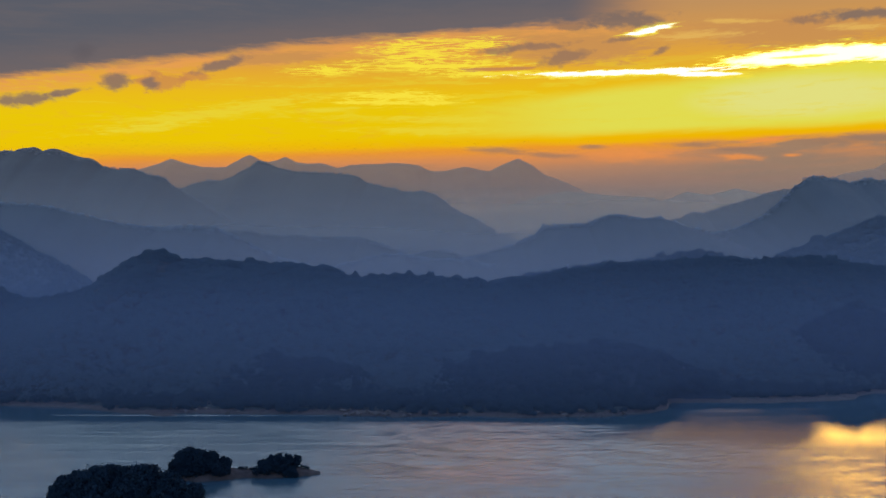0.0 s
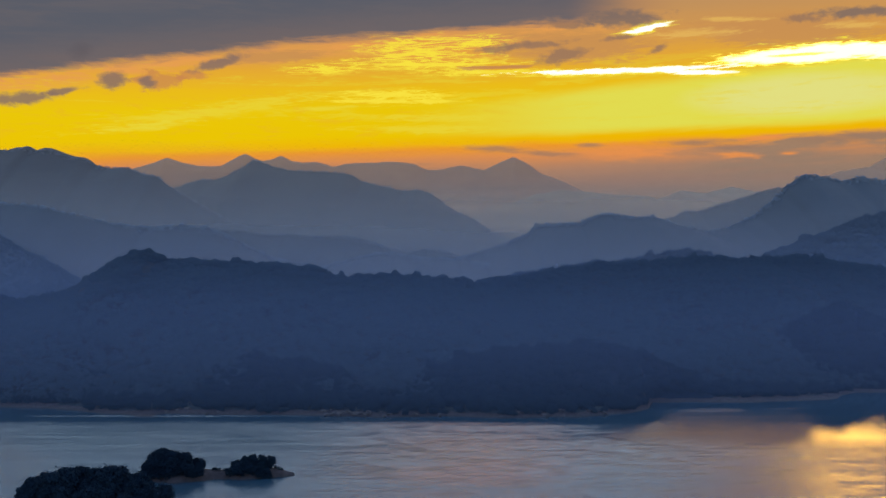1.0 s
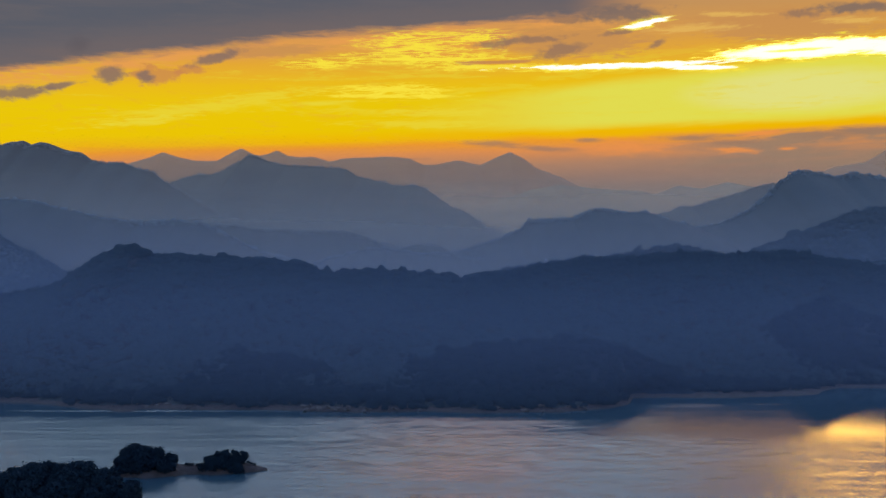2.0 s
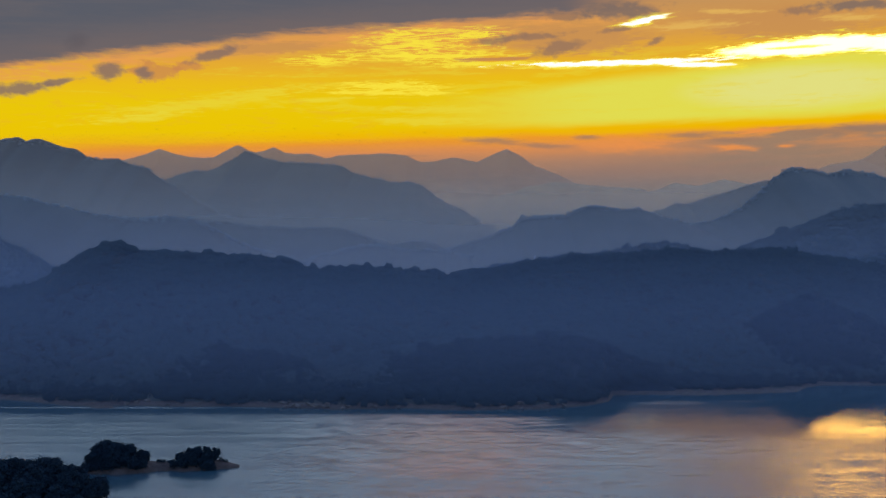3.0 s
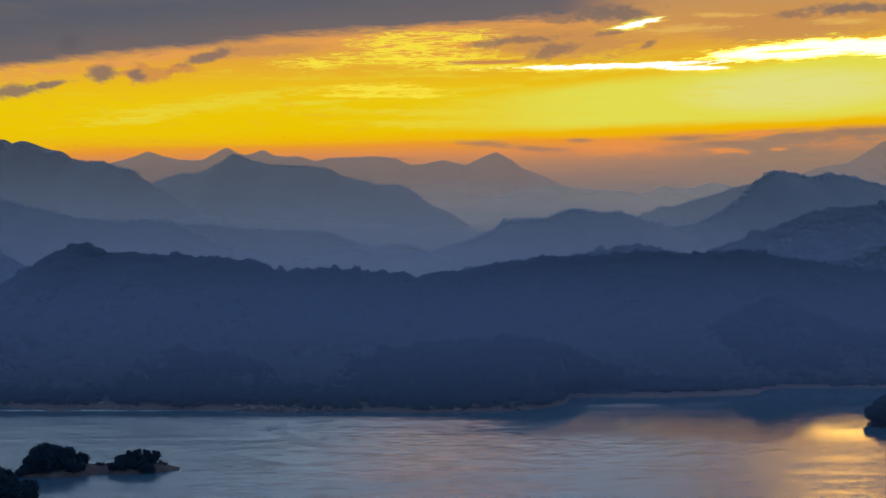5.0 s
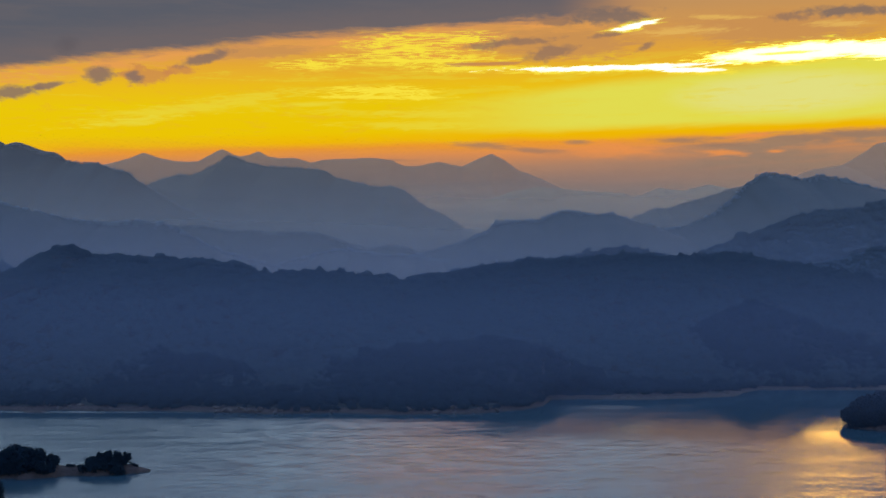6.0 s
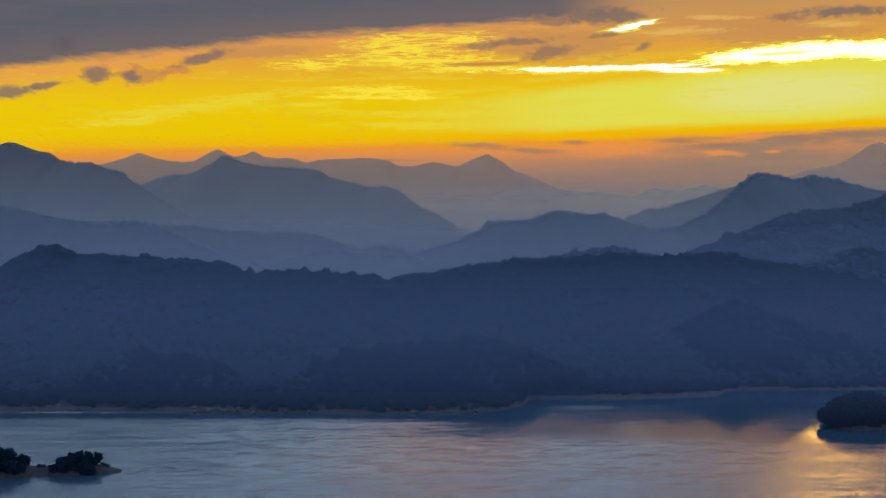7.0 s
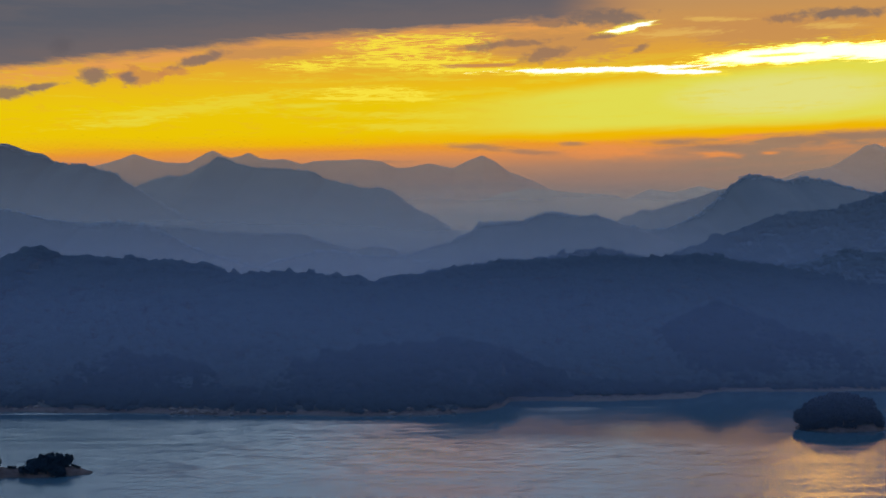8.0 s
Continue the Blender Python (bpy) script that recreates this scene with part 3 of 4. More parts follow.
me = mesh_of("water", [(-2500, -1500, 0), (2500, -1500, 0), (2500, 760, 0), (-2500, 760, 0)], [(0, 1, 2, 3)])
tagged(part("water", me, WATER), "calm rippled lake reflecting the sunset sky", "water", kind="structure")

def shore_height(x, y):
    d = y - shore_line(x)
    z = np.where(d < 0, d * 0.25, 2.1 * np.clip(d / 9, 0, 1) ** 0.75 + np.clip(d - 11, 0, 90) * 0.03)
    z = z * np.interp(x, (95, 115, 300), (1.0, 0.7, 0.6))
    return z + 0.5 * np.clip(d / 4, 0, 1) * fbm(x / 6.0, y / 4.0, 4, 79)


x = np.linspace(-420, 560, 1400)
d = np.concatenate([np.linspace(-8, 16, 40), np.linspace(19, 120, 14)])
gx, gd = np.meshgrid(x, d)
gy = gd + shore_line(gx)
me = mesh_of("bank", np.stack([gx, gy, shore_height(gx, gy)], -1), grid_faces(len(x), len(d)))
tagged(part("bank", me, SHORE_BANK), "bare reddish soil bank along the far waterline", "shore", kind="structure")
rng = np.random.default_rng(5)
px = rng.uniform(-420, 560, 5200)
pd = 2.2 + rng.random(5200) ** 1.3 * 75
keep = pd > 1.3 + 4.6 * (0.5 + fbm(px / 18, px * 0, 3, 80) * 1.3)
px, pd = px[keep], pd[keep]
spit = (px > 107) & (px < 206) & (pd < 9)
px, pd = px[~spit], pd[~spit]
py = shore_line(px) + pd
r = rng.uniform(1.3, 2.9, len(px)) * np.clip(0.55 + pd / 30, 0.55, 1.15)
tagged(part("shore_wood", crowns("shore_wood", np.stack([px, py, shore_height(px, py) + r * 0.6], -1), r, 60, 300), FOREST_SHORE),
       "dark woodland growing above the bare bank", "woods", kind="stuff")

# ---- hills behind the lake, nearest first ----
LOW_LABEL = "low wooded foothill rising behind the lake shore"
foothills = [
    Hill("-286.9,4.7 -241.4,10.8 -211.1,15.3 -186.9,19.3 -162.6,16.9 -141.5,12.4 -129.4,13.9 -111.3,19.6 -90.1,21.8 -72,19.4 -47.9,15.5 -29.8,12.5 0,4", 565, 70, 70, 11, 4.0, leafy=0.9),
    Hill("-60,3 -41.5,10 -17.6,13 0.4,17.5 30.2,25 60,27.7 77.9,29.5 95.8,27.7 113.6,22.9 131.4,14.6 149.3,2.7", 560, 72, 80, 12, 4.0, leafy=0.9),
    Hill("100,3 121.9,10.1 157.2,10.2 189.2,7 221.2,5 243.6,7 269.3,10.2 301.3,7.5 333.4,5 380,3", 604, 55, 60, 13, 3.5, leafy=0.9),
    Hill("150,2 172.1,7.5 195.5,23.6 222.1,39.3 242.2,47.6 258.9,41 278.9,31 305.6,24 345.7,18 420,4", 635, 66, 120, 14, 4.0, leafy=0.9)]
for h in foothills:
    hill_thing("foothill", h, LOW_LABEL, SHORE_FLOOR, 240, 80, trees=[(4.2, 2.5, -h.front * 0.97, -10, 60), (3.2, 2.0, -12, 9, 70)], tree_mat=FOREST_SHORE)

main = Hill("-460,60 -398.6,63 -358.5,58.2 -318.5,51.8 -306.5,47.1 -294.5,43.1 -278.5,45.5 -258.5,50.3 -246.5,54.2 -240.6,59.8 -232.6,65 -222.6,73 -214.6,77.7 -202.7,79.3 "
            "-192.7,76.1 -186.7,71.8 -178.7,72.6 -158.8,71.8 -130.9,70.6 -114.9,69.8 -99,68.6 -83.1,65.8 -73.1,61.8 -59.2,60.6 -43.3,62.2 -23.4,62.6 -3.5,60.6 18.4,59.4 32.3,53.1 56.1,43.2 110,20 160,2",
            745, 235, 200, 21, 4.5, 0.5, leafy=1.0)
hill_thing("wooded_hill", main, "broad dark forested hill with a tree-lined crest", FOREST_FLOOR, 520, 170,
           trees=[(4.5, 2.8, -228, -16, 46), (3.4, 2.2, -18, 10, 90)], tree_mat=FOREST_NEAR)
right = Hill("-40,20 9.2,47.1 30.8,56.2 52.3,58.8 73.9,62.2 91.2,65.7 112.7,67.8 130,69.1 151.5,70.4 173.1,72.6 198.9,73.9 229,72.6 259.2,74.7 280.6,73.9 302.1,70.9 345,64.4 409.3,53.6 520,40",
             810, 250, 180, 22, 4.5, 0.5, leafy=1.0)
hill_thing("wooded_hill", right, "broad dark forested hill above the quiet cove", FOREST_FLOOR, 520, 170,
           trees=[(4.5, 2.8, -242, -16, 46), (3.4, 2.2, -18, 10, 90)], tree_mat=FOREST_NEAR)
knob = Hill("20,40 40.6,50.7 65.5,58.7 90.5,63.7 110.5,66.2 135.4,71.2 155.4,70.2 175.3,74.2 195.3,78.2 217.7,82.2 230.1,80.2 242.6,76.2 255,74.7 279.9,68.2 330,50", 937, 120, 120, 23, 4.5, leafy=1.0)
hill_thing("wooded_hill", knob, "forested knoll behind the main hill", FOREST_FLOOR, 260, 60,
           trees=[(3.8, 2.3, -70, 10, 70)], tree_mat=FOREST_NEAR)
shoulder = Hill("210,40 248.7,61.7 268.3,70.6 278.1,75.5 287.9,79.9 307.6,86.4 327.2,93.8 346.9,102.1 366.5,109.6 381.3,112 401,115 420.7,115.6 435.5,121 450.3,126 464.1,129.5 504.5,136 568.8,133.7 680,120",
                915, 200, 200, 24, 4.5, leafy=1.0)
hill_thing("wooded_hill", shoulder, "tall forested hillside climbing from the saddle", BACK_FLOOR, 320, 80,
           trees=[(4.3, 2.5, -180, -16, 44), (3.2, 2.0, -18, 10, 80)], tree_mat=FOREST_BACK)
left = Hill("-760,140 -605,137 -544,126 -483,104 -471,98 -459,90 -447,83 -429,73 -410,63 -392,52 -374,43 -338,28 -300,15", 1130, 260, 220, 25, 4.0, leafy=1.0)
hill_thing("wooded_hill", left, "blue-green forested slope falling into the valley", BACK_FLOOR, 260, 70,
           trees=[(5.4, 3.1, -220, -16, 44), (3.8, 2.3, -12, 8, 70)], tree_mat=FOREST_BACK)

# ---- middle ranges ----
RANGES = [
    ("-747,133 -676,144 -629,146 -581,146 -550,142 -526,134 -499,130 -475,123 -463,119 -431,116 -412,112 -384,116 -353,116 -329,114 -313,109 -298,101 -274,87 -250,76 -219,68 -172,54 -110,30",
     1470, 260, 300, 31, HAZED_FOREST_SET, "long blue wooded ridge beyond the valley", (2.6, 11), 0.0),
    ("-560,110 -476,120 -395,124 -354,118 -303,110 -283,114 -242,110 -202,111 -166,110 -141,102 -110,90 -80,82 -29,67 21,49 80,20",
     1900, 300, 300, 32, HAZED_MID_SET, "low hazy scrub ridge under the mountain", (2.2, 14), 0.0),
    ("-218,44 -168,61 -134,69 -100,76 -71,78 -50,73 -16,69 26,70 85,53 140,20", 1580, 240, 240, 33, HAZED_FOREST_SET, "low blue ridge in the valley", (2.4, 12), 0.0),
    ("-150,40 -105,65 -56,81 -28,88 1,83 25,72 68,50 110,25", 1800, 240, 240, 34, HAZED_MID_SET, "small rounded hill in the valley", (2.0, 12), 0.0),
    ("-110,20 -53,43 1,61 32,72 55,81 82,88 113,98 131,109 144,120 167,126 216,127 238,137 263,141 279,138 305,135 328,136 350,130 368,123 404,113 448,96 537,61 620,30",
     1680, 320, 320, 35, HAZED_FOREST_SET, "wooded ridge with a flat-topped summit", (2.6, 12), 0.0),
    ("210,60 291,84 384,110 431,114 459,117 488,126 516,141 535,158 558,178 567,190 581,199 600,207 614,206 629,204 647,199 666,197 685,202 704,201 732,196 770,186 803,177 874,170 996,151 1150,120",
     1750, 420, 400, 36, HAZED_FOREST_SET, "steep wooded mountain with a craggy top", (3.0, 12), 0.0),
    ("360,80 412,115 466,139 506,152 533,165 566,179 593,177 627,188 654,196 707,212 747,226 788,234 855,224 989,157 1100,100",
     2500, 420, 400, 37, HAZED_FAR_SET, "ridge behind the valley with warm haze in its colour", (2.4, 16), 0.0)]
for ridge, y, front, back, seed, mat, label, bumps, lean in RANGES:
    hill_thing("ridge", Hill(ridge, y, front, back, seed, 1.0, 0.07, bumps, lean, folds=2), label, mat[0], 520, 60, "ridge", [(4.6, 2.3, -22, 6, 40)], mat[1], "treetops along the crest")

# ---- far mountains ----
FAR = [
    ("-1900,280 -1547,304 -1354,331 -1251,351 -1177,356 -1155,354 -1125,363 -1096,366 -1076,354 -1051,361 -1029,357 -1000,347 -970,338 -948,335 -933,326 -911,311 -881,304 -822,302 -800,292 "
     "-749,280 -726,262 -675,230 -586,178 -498,134 -380,70", 2750, 560, 500, 41, HAZED_DARK_SET, "big blunt-topped mountain with haze in its colour", (4.5, 30), 0.0),
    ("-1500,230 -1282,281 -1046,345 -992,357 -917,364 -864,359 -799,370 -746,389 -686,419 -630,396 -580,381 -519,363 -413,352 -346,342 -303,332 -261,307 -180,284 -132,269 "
     "-85,270 -49,257 -15,233 27,200 67,184 97,163 134,138 169,123 208,105 279,68 360,30", 4560, 1100, 400, 42, HAZED_FAR_SET, "long mountain ridge with a pointed summit", (5.0, 40), -1.0),
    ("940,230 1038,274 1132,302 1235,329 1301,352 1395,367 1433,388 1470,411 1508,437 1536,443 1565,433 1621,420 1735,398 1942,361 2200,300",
     3500, 1100, 500, 43, (HAZE_WARM,), "distant haze-coloured mountain with a rounded peak", (4.0, 40), 0.0),
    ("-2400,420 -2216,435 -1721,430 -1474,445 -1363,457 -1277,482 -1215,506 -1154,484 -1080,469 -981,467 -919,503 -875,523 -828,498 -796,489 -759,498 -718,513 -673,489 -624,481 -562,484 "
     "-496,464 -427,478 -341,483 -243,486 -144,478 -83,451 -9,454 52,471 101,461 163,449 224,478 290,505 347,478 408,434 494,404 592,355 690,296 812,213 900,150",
     4600, 420, 250, 44, (HAZE_WARM,), "farthest jagged mountain chain with several peaks", (4.0, 40), 0.0),
    ("-200,100 -90,159 142,252 351,321 467,342 606,328 722,321 814,314 895,279 999,228 1161,159 1300,80", 4260, 260, 250, 45, (HAZE_PALE,), "pale misty hill at the foot of the far peak", (5.0, 60), 0.0),
    ("700,250 787,280 969,337 1073,374 1177,359 1294,390 1385,370 1463,344 1724,300 1900,250", 4800, 900, 100, 46, (HAZE_PALE,), "faint pale hills on the horizon", (4.0, 50), 0.0)]
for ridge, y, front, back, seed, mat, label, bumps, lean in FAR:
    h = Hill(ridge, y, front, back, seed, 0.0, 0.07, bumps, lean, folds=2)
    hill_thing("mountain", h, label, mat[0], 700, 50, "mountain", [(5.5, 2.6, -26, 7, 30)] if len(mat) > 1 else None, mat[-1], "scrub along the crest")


def haze_shell(y, x0, x1, high, thick, mat, label, seed):
    """A long low open shell across a valley, standing in for mist and aerial haze."""
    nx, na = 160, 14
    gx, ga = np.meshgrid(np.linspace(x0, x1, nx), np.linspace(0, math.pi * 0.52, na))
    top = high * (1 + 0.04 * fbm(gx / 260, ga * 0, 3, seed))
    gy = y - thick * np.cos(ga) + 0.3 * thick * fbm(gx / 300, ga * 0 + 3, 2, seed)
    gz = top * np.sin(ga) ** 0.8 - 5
    tagged(part("haze_shell", mesh_of("haze_shell", np.stack([gx, gy, gz], -1), grid_faces(nx, na)), mat), label, "mist", kind="stuff")


# sheets added to veil the hills; their colours carry blue and sunset light
MIST_LABEL = "thin see-through sheet tinted as evening mist in a valley"
haze_shell(448, -700, 800, 98, 26, mist_material("lake_haze", 46, 92, 0.155, (0.15, 0.185, 0.30), 0.05, (-10.0, 50.0)), "thin see-through sheet tinted as blue evening haze before the wooded shore", 64)
haze_shell(852, -900, 900, 190, 12, mist_material("saddle_haze", 66, 165, 0.16, (0.17, 0.20, 0.28), 0.2), "thin see-through sheet tinted as blue evening haze behind the wooded hills", 65)
haze_shell(1250, -900, 1300, 178, 50, mist_material("valley_mist_near", 10, 150, 0.33, (0.275, 0.25, 0.235), 0.5), MIST_LABEL, 61)
haze_shell(2120, -1500, 1500, 330, 60, mist_material("valley_mist_middle", 50, 315, 0.46, (0.26, 0.26, 0.26), 0.5), MIST_LABEL, 62)
haze_shell(4060, -1500, 2400, 408, 70, mist_material("valley_mist_far", 170, 372, 0.92, (0.74, 0.48, 0.28), 0.45), MIST_LABEL, 63)

# ---- islands, trees, boulders ----
def island(name, label, cx, cy, half_x, half_y, profile, seed, mat, turn=0.0):
    """An island: a height profile along its length, steep banks and an uneven outline. Returns a height function."""
    k = pairs(profile)

    def height(x, y):
        dx, dy = x - cx, y - cy
        c, s = math.cos(turn), math.sin(turn)
        u, v = (dx * c + dy * s) / half_x, (-dx * s + dy * c) / half_y
        width = np.interp(u, k[:, 0], k[:, 2])
        top = np.interp(u, k[:, 0], k[:, 1])
        q = np.clip(np.abs(v) / np.maximum(width, 0.02) + 0.35 * fbm(x / 5.0, y / 5.0, 3, seed), 0, None)
        z = top * np.clip(1 - q ** 2.2, -1, 1) + 0.35 * fbm(x / 2.2, y / 2.2, 3, seed + 5)
        return np.where(np.abs(u) > 1, -2.0, np.clip(z, -2, None))

    gx, gy = np.meshgrid(np.linspace(cx - half_x * 1.1, cx + half_x * 1.1, 150), np.linspace(cy - half_y * 1.8, cy + half_y * 1.8, 80))
    me = mesh_of("ground", np.stack([gx, gy, height(gx, gy)], -1), grid_faces(150, 80))
    tagged(part(name, me, mat), label, name)
    return height


def tube(bm, points, radii, sides=6):
    """A tapered limb along points."""
    rings = []
    for i, (p, r) in enumerate(zip(points, radii)):
        way = (points[min(i + 1, len(points) - 1)] - points[max(i - 1, 0)]).normalized()
        side = way.orthogonal().normalized()
        up = way.cross(side)
        rings.append([bm.verts.new(p + r * (math.cos(6.2832 * k / sides) * side + math.sin(6.2832 * k / sides) * up)) for k in range(sides)])
    for a, b in zip(rings, rings[1:]):
        for k in range(sides):
            bm.faces.new((a[k], a[(k + 1) % sides], b[(k + 1) % sides], b[k]))


def tree_kind(seed, tall, wide, label, name="tree", category="tree", leaves=5200, leaf=0.23):
    """A broadleaf tree: trunk with limbs, and a crown of small leaf sprays gathered in uneven lobes."""
    rng = random.Random(seed)
    root = tagged(new(name), label, category)
    bm = bmesh.new()
    fork = tall * 0.25
    lean = Vector((rng.uniform(-0.3, 0.3), rng.uniform(-0.3, 0.3), 0))
    tube(bm, [Vector((0, 0, -0.6)), Vector((0, 0, fork * 0.5)) + lean * 0.4, Vector((0, 0, fork)) + lean], [0.028 * tall, 0.021 * tall, 0.016 * tall], 7)
    lobes = []
    for i in range(36):
        a = i * 2.4 + rng.uniform(-0.5, 0.5)
        h = rng.uniform(0.10, 0.88)
        reach = math.sqrt(max(0.05, 1 - ((h - 0.42) / 0.55) ** 2))
        out = wide * 0.68 * reach * math.sqrt(rng.uniform(0.08, 1.0))
        c = Vector((math.cos(a) * out, math.sin(a) * out, tall * h))
        lobes.append((c, wide * rng.uniform(0.12, 0.30)))
        if i % 3 == 0:
            tube(bm, [Vector((0, 0, fork * 0.95)) + lean, (Vector((0, 0, fork)) + c) / 2 + Vector((0, 0, 0.2)), c], [0.012 * tall, 0.008 * tall, 0.003 * tall], 5)
    part("trunk", bm, BARK, root, "dark bark trunk with spreading limbs")
    verts, faces = [], []
    weight = [r * r for _, r in lobes]
    for _ in range(leaves):
        c, r = rng.choices(lobes, weight)[0] if rng.random() < 0.72 else (Vector((0, 0, tall * 0.48)), wide * 0.86)
        d = Vector((rng.gauss(0, 1), rng.gauss(0, 1), rng.gauss(0.15, 1))).normalized()
        p = c + d * r * (rng.random() ** 0.4) * (1.25 if rng.random() < 0.08 else 1.0)
        nrm = (d + 0.7 * Vector((rng.gauss(0, 1), rng.gauss(0, 1), rng.gauss(0, 1)))).normalized()
        s = leaf * rng.uniform(0.6, 1.35)
        a = nrm.orthogonal().normalized()
        b = nrm.cross(a)
        t = rng.uniform(0, 6.28)
        a, b = math.cos(t) * a + math.sin(t) * b, -math.sin(t) * a + math.cos(t) * b
        n = len(verts)
        verts += [tuple(p - a * s - b * s * 0.5), tuple(p + a * s - b * s * 0.5), tuple(p + b * s + nrm * s * 0.25)]
        faces.append((n, n + 1, n + 2))
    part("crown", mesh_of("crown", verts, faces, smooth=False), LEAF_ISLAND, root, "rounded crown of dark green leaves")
    return root


TREE_LABEL = "dark green broadleaf tree on a small lake island"
kinds = [tree_kind(90 + i, t, w, TREE_LABEL) for i, (t, w) in enumerate(((7.4, 3.9), (6.2, 3.7), (8.4, 4.0), (5.4, 3.2), (7.0, 3.2)))]
shrub = tree_kind(99, 2.0, 1.5, "low dark shrub on an island's bank", "shrub", "shrub", 420, 0.2)
used = set()


def plant(kind, x, y, z, size, turn, group):
    m = Matrix.LocRotScale((x, y, z), Euler((0, 0, turn)), None)
    if kind not in used:
        used.add(kind)
        kind.matrix_basis = m
        kind.scale = (size, size, size)
        return tagged(kind, group=group)
    ob = copy_thing(kind, m)
    ob.scale = (size, size, size)
    return tagged(ob, group=group)


two_humps = island("island", "narrow rocky island with bare reddish banks and two groves", -69.0, 351.0, 25.5, 7.0,
                   "-1,0.5,0.4 -0.9,2.8,0.9 -0.6,3.8,1.1 -0.25,3.2,1 -0.02,2.2,0.7 0.15,2.4,0.7 0.4,3.2,0.85 0.65,2.8,0.7 0.85,1.6,0.5 1,0.4,0.2", 51, ISLAND_BANK, 0.14)
near_isle = island("island", "small steep island covered in dark trees", -90.0, 291.0, 27.0, 17.0,
                   "-1,0.3,0.2 -0.8,3.0,0.7 -0.4,7.0,1 0,8.5,1 0.4,7.0,1 0.75,3.5,0.7 1,0.3,0.2", 52, ISLAND_BANK)
sandbar = island("sandbar", "low bare sandbar just above the waterline", -131.5, 485.0, 6.5, 2.2, "-1,0.1,0.2 -0.5,0.6,0.9 0.1,0.8,1 0.6,0.5,0.8 1,0.1,0.2", 54, ISLAND_BANK)
round_isle = island("island", "rounded wooded island beside the bright reflection", 242.5, 446.0, 19.0, 9.0,
                    "-1,0.3,0.2 -0.85,2.4,0.6 -0.4,4.5,1 0.1,5.2,1 0.5,4.3,0.9 0.85,2.0,0.5 1,0.3,0.2", 53, ISLAND_BANK)

rng = random.Random(8)


def grove(height, spots, group, kinds_used):
    for x, y, top in spots:
        kind = kinds_used[rng.randrange(len(kinds_used))]
        z = float(height(np.array([x]), np.array([y]))[0])
        tall = TALL[kind]
        plant(kind, x, y, z - 0.1, min(max(0.5, (top - z) / tall), 1.3 if kind is shrub else 9.0), rng.uniform(0, 6.28), group)


TALL = {shrub: 2.0, **dict(zip(kinds, (7.3, 6.1, 8.2, 5.3, 6.9)))}
spots = []
for x, top in ((-90, 8.3), (-88, 9.6), (-85.5, 9.8), (-82.5, 9.3), (-79.5, 8.9), (-76.8, 7.0), (-74.0, 4.8)):
    for row, back in ((344.4, 0.84), (347.4, 1.0), (350.4, 0.96)):
        spots.append((x + rng.uniform(-1, 1), row + rng.uniform(-0.8, 0.8), top * back * rng.uniform(0.88, 1.04)))
grove(two_humps, spots, "trees of the larger grove", kinds)
spots = []
for x, top in ((-62.6, 5.6), (-60.0, 6.5), (-57.2, 6.8), (-54.4, 6.2), (-52.0, 4.8)):
    for row, back in ((349.0, 0.84), (351.6, 1.0), (354.2, 0.92)):
        spots.append((x + rng.uniform(-0.8, 0.8), row + rng.uniform(-0.7, 0.7), top * back * rng.uniform(0.9, 1.03)))
grove(two_humps, spots, "trees of the smaller grove", kinds[1:4])
grove(two_humps, [(-92.5 + i * 1.15 + rng.uniform(-0.5, 0.5), 342.6 + i * 0.12 + rng.uniform(-0.6, 0.6), 5.2 + rng.uniform(-0.9, 0.9)) for i in range(18)]
      + [(-63.5 + i * 1.1 + rng.uniform(-0.5, 0.5), 347.8 + i * 0.1 + rng.uniform(-0.6, 0.6), 4.6 + rng.uniform(-0.7, 0.5)) for i in range(12)], "undergrowth on the island", [shrub])
grove(two_humps, [(-70.6 + i * 1.4 + rng.uniform(-0.4, 0.4), 350.5 + rng.uniform(-1, 1.5), 2.4 + rng.uniform(-0.3, 0.5)) for i in range(5)]
      + [(-50.0 + i * 1.1, 353.5 + rng.uniform(-1, 1), 3.2 - i * 0.5) for i in range(3)], "shrubs on the island", [shrub])
spots = []
for x, top in ((-108.3, 9.6), (-105.5, 12.2), (-103, 14.3), (-99, 15.2), (-95, 15.9), (-91, 15.0), (-87, 15.3), (-83, 15.0), (-79, 13.8), (-76, 12.0), (-72.5, 9.8)):
    for row, back in ((278, 0.62), (282.5, 0.78), (287, 0.92), (291.5, 1.0), (296, 0.96)):
        spots.append((x + rng.uniform(-1.3, 1.3), row + rng.uniform(-1.5, 1.5), top * back * rng.uniform(0.9, 1.03)))
grove(near_isle, spots, "trees of the dark island", kinds)
spots = []
for x, top in ((226.5, 8.5), (229.5, 11.5), (233, 14.0), (237, 15.2), (241, 15.8), (245, 15.7), (249, 14.6), (253, 12.8), (256.5, 9.8)):
    for row, back in ((441.0, 0.72), (444.2, 0.92), (447.5, 1.0), (450.5, 0.92)):
        spots.append((x + rng.uniform(-1.2, 1.2), row + rng.uniform(-1, 1), top * back * rng.uniform(0.9, 1.03)))
grove(round_isle, spots, "trees of the rounded island", kinds)

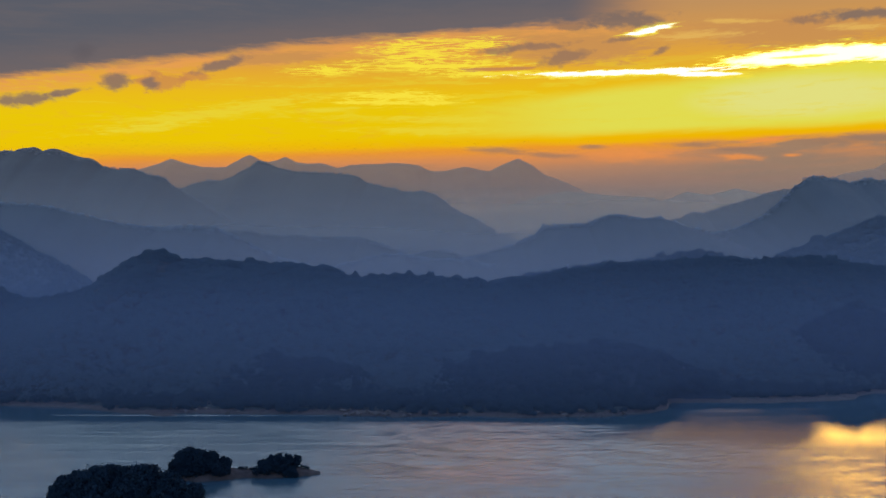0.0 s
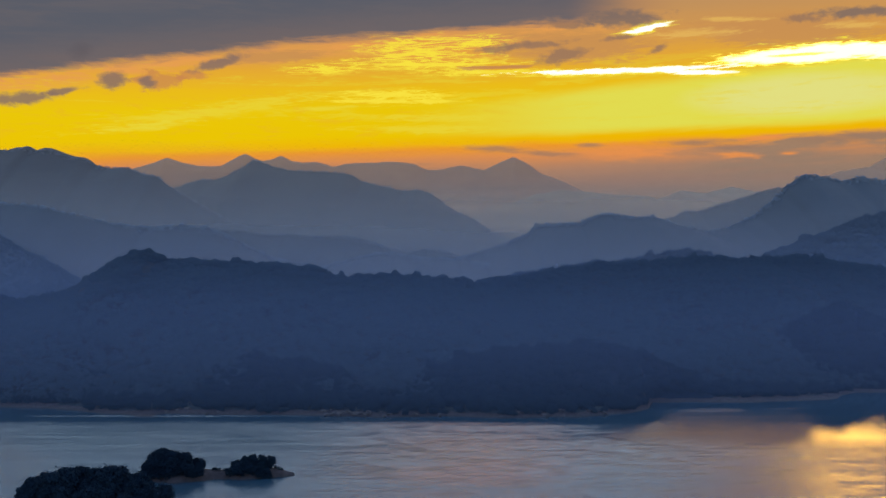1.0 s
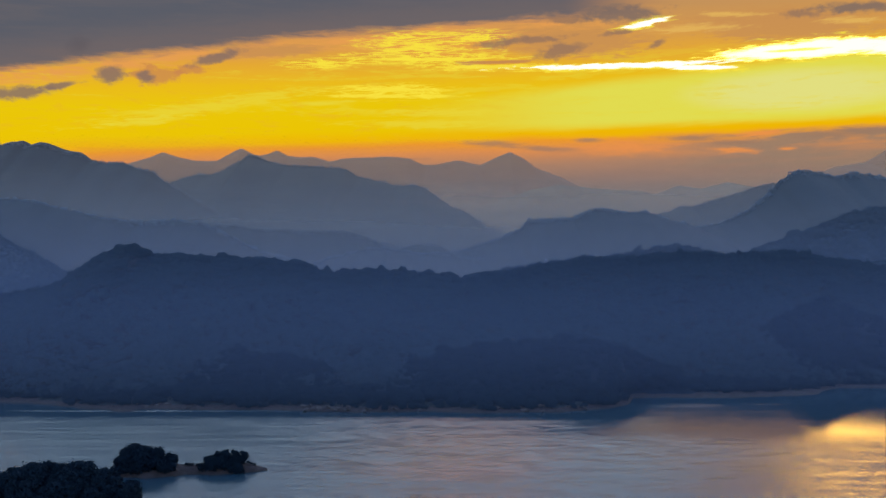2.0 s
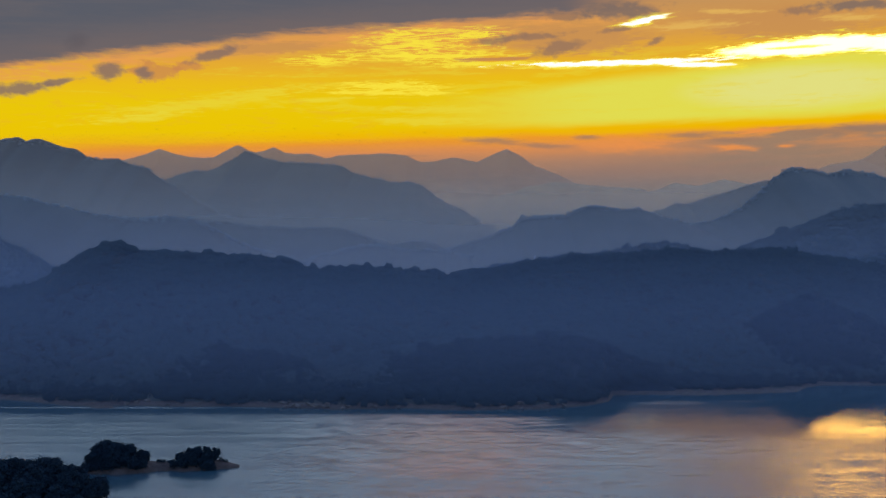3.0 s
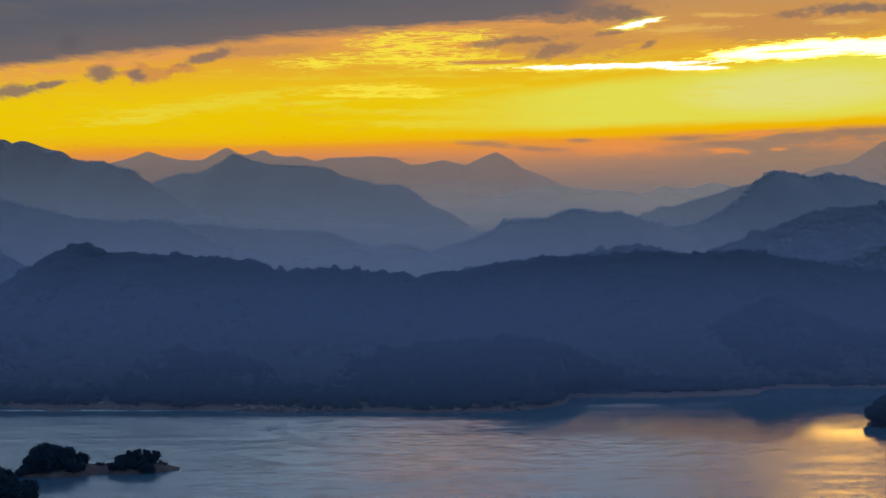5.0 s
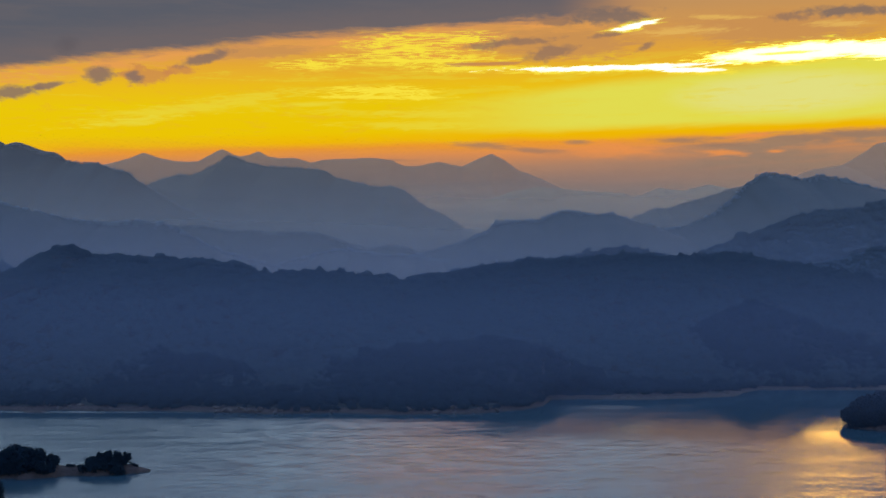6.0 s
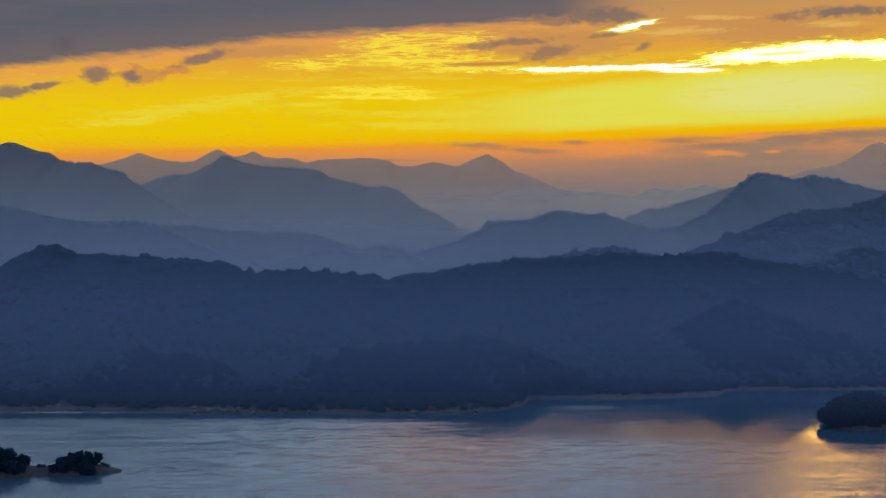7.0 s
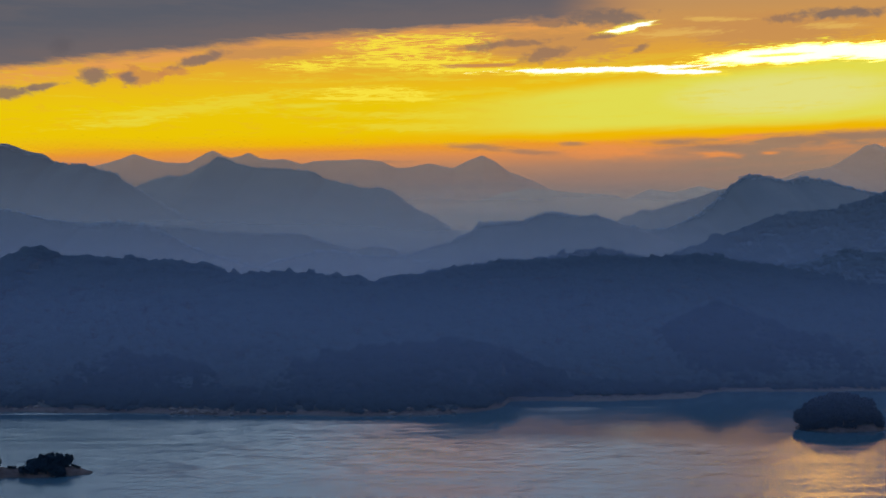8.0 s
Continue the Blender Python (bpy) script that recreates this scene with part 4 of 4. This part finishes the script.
grove(round_isle, [(225.0 + i * 1.25 + rng.uniform(-0.5, 0.5), 438.6 + abs(i - 13) * 0.22 + rng.uniform(-0.5, 0.5), 3.4 + rng.uniform(-0.8, 0.8)) for i in range(27)], "undergrowth on the rounded island", [shrub])

# boulders along the far bank
bould = []
for i in range(4):
    v, f = ball(2, 0.9, 700 + i, 0.6)
    bould.append(mesh_of("boulder", v, f.tolist(), smooth=False))
for i in range(60):
    x = rng.choice((rng.uniform(-52, 10), rng.uniform(-50, -20), rng.uniform(34, 80), rng.uniform(-140, -90)))
    y = float(shore_line(np.array([x]))[0]) + rng.uniform(0.5, 7)
    ob = tagged(part("boulder", bould[i % 4], ROCK), "weathered grey boulder on the bare bank", "boulder", "boulders on the far bank")
    s = rng.uniform(0.5, 1.5)
    ob.matrix_basis = Matrix.LocRotScale((x, y, float(shore_height(np.array([x]), np.array([y]))[0]) + 0.1 * s), Euler((0, 0, rng.uniform(0, 6))), (s * 1.5, s, s))


# ---- a lattice mast behind the knoll ----
def mast(x, y, z, tall, label):
    root = tagged(new("lattice_mast"), label, "mast")
    root.location = (x, y, z)
    corners = [(-1, -1), (1, -1), (1, 1), (-1, 1)]

    def half(t):
        return 1.9 * (1 - t) + 0.45 * t

    for cx, cy in corners:
        bm = bmesh.new()
        tube(bm, [Vector((cx * half(t), cy * half(t), t * tall)) for t in (0, 0.5, 1)], [0.16, 0.13, 0.1], 5)
        part("leg", bm, STEEL, root)
    levels = [i / 7 for i in range(8)]
    for lo, hi in zip(levels, levels[1:]):
        for (ax, ay), (bx, by) in zip(corners, corners[1:] + corners[:1]):
            bm = bmesh.new()
            tube(bm, [Vector((ax * half(lo), ay * half(lo), lo * tall)), Vector((bx * half(hi), by * half(hi), hi * tall))], [0.07, 0.07], 4)
            part("brace", bm, STEEL, root)
    for t, w in ((0.78, 3.0), (0.9, 2.4)):
        bm = bmesh.new()
        tube(bm, [Vector((-w, 0, t * tall)), Vector((0, 0, t * tall + 0.3)), Vector((w, 0, t * tall))], [0.08, 0.16, 0.08], 5)
        part("crossarm", bm, STEEL, root)


mast(108.0, 985.0, float(knob.height(np.array([108.0]), np.array([985.0]))[0]) - 0.5, 27.0, "grey steel lattice mast on a wooded ridge")
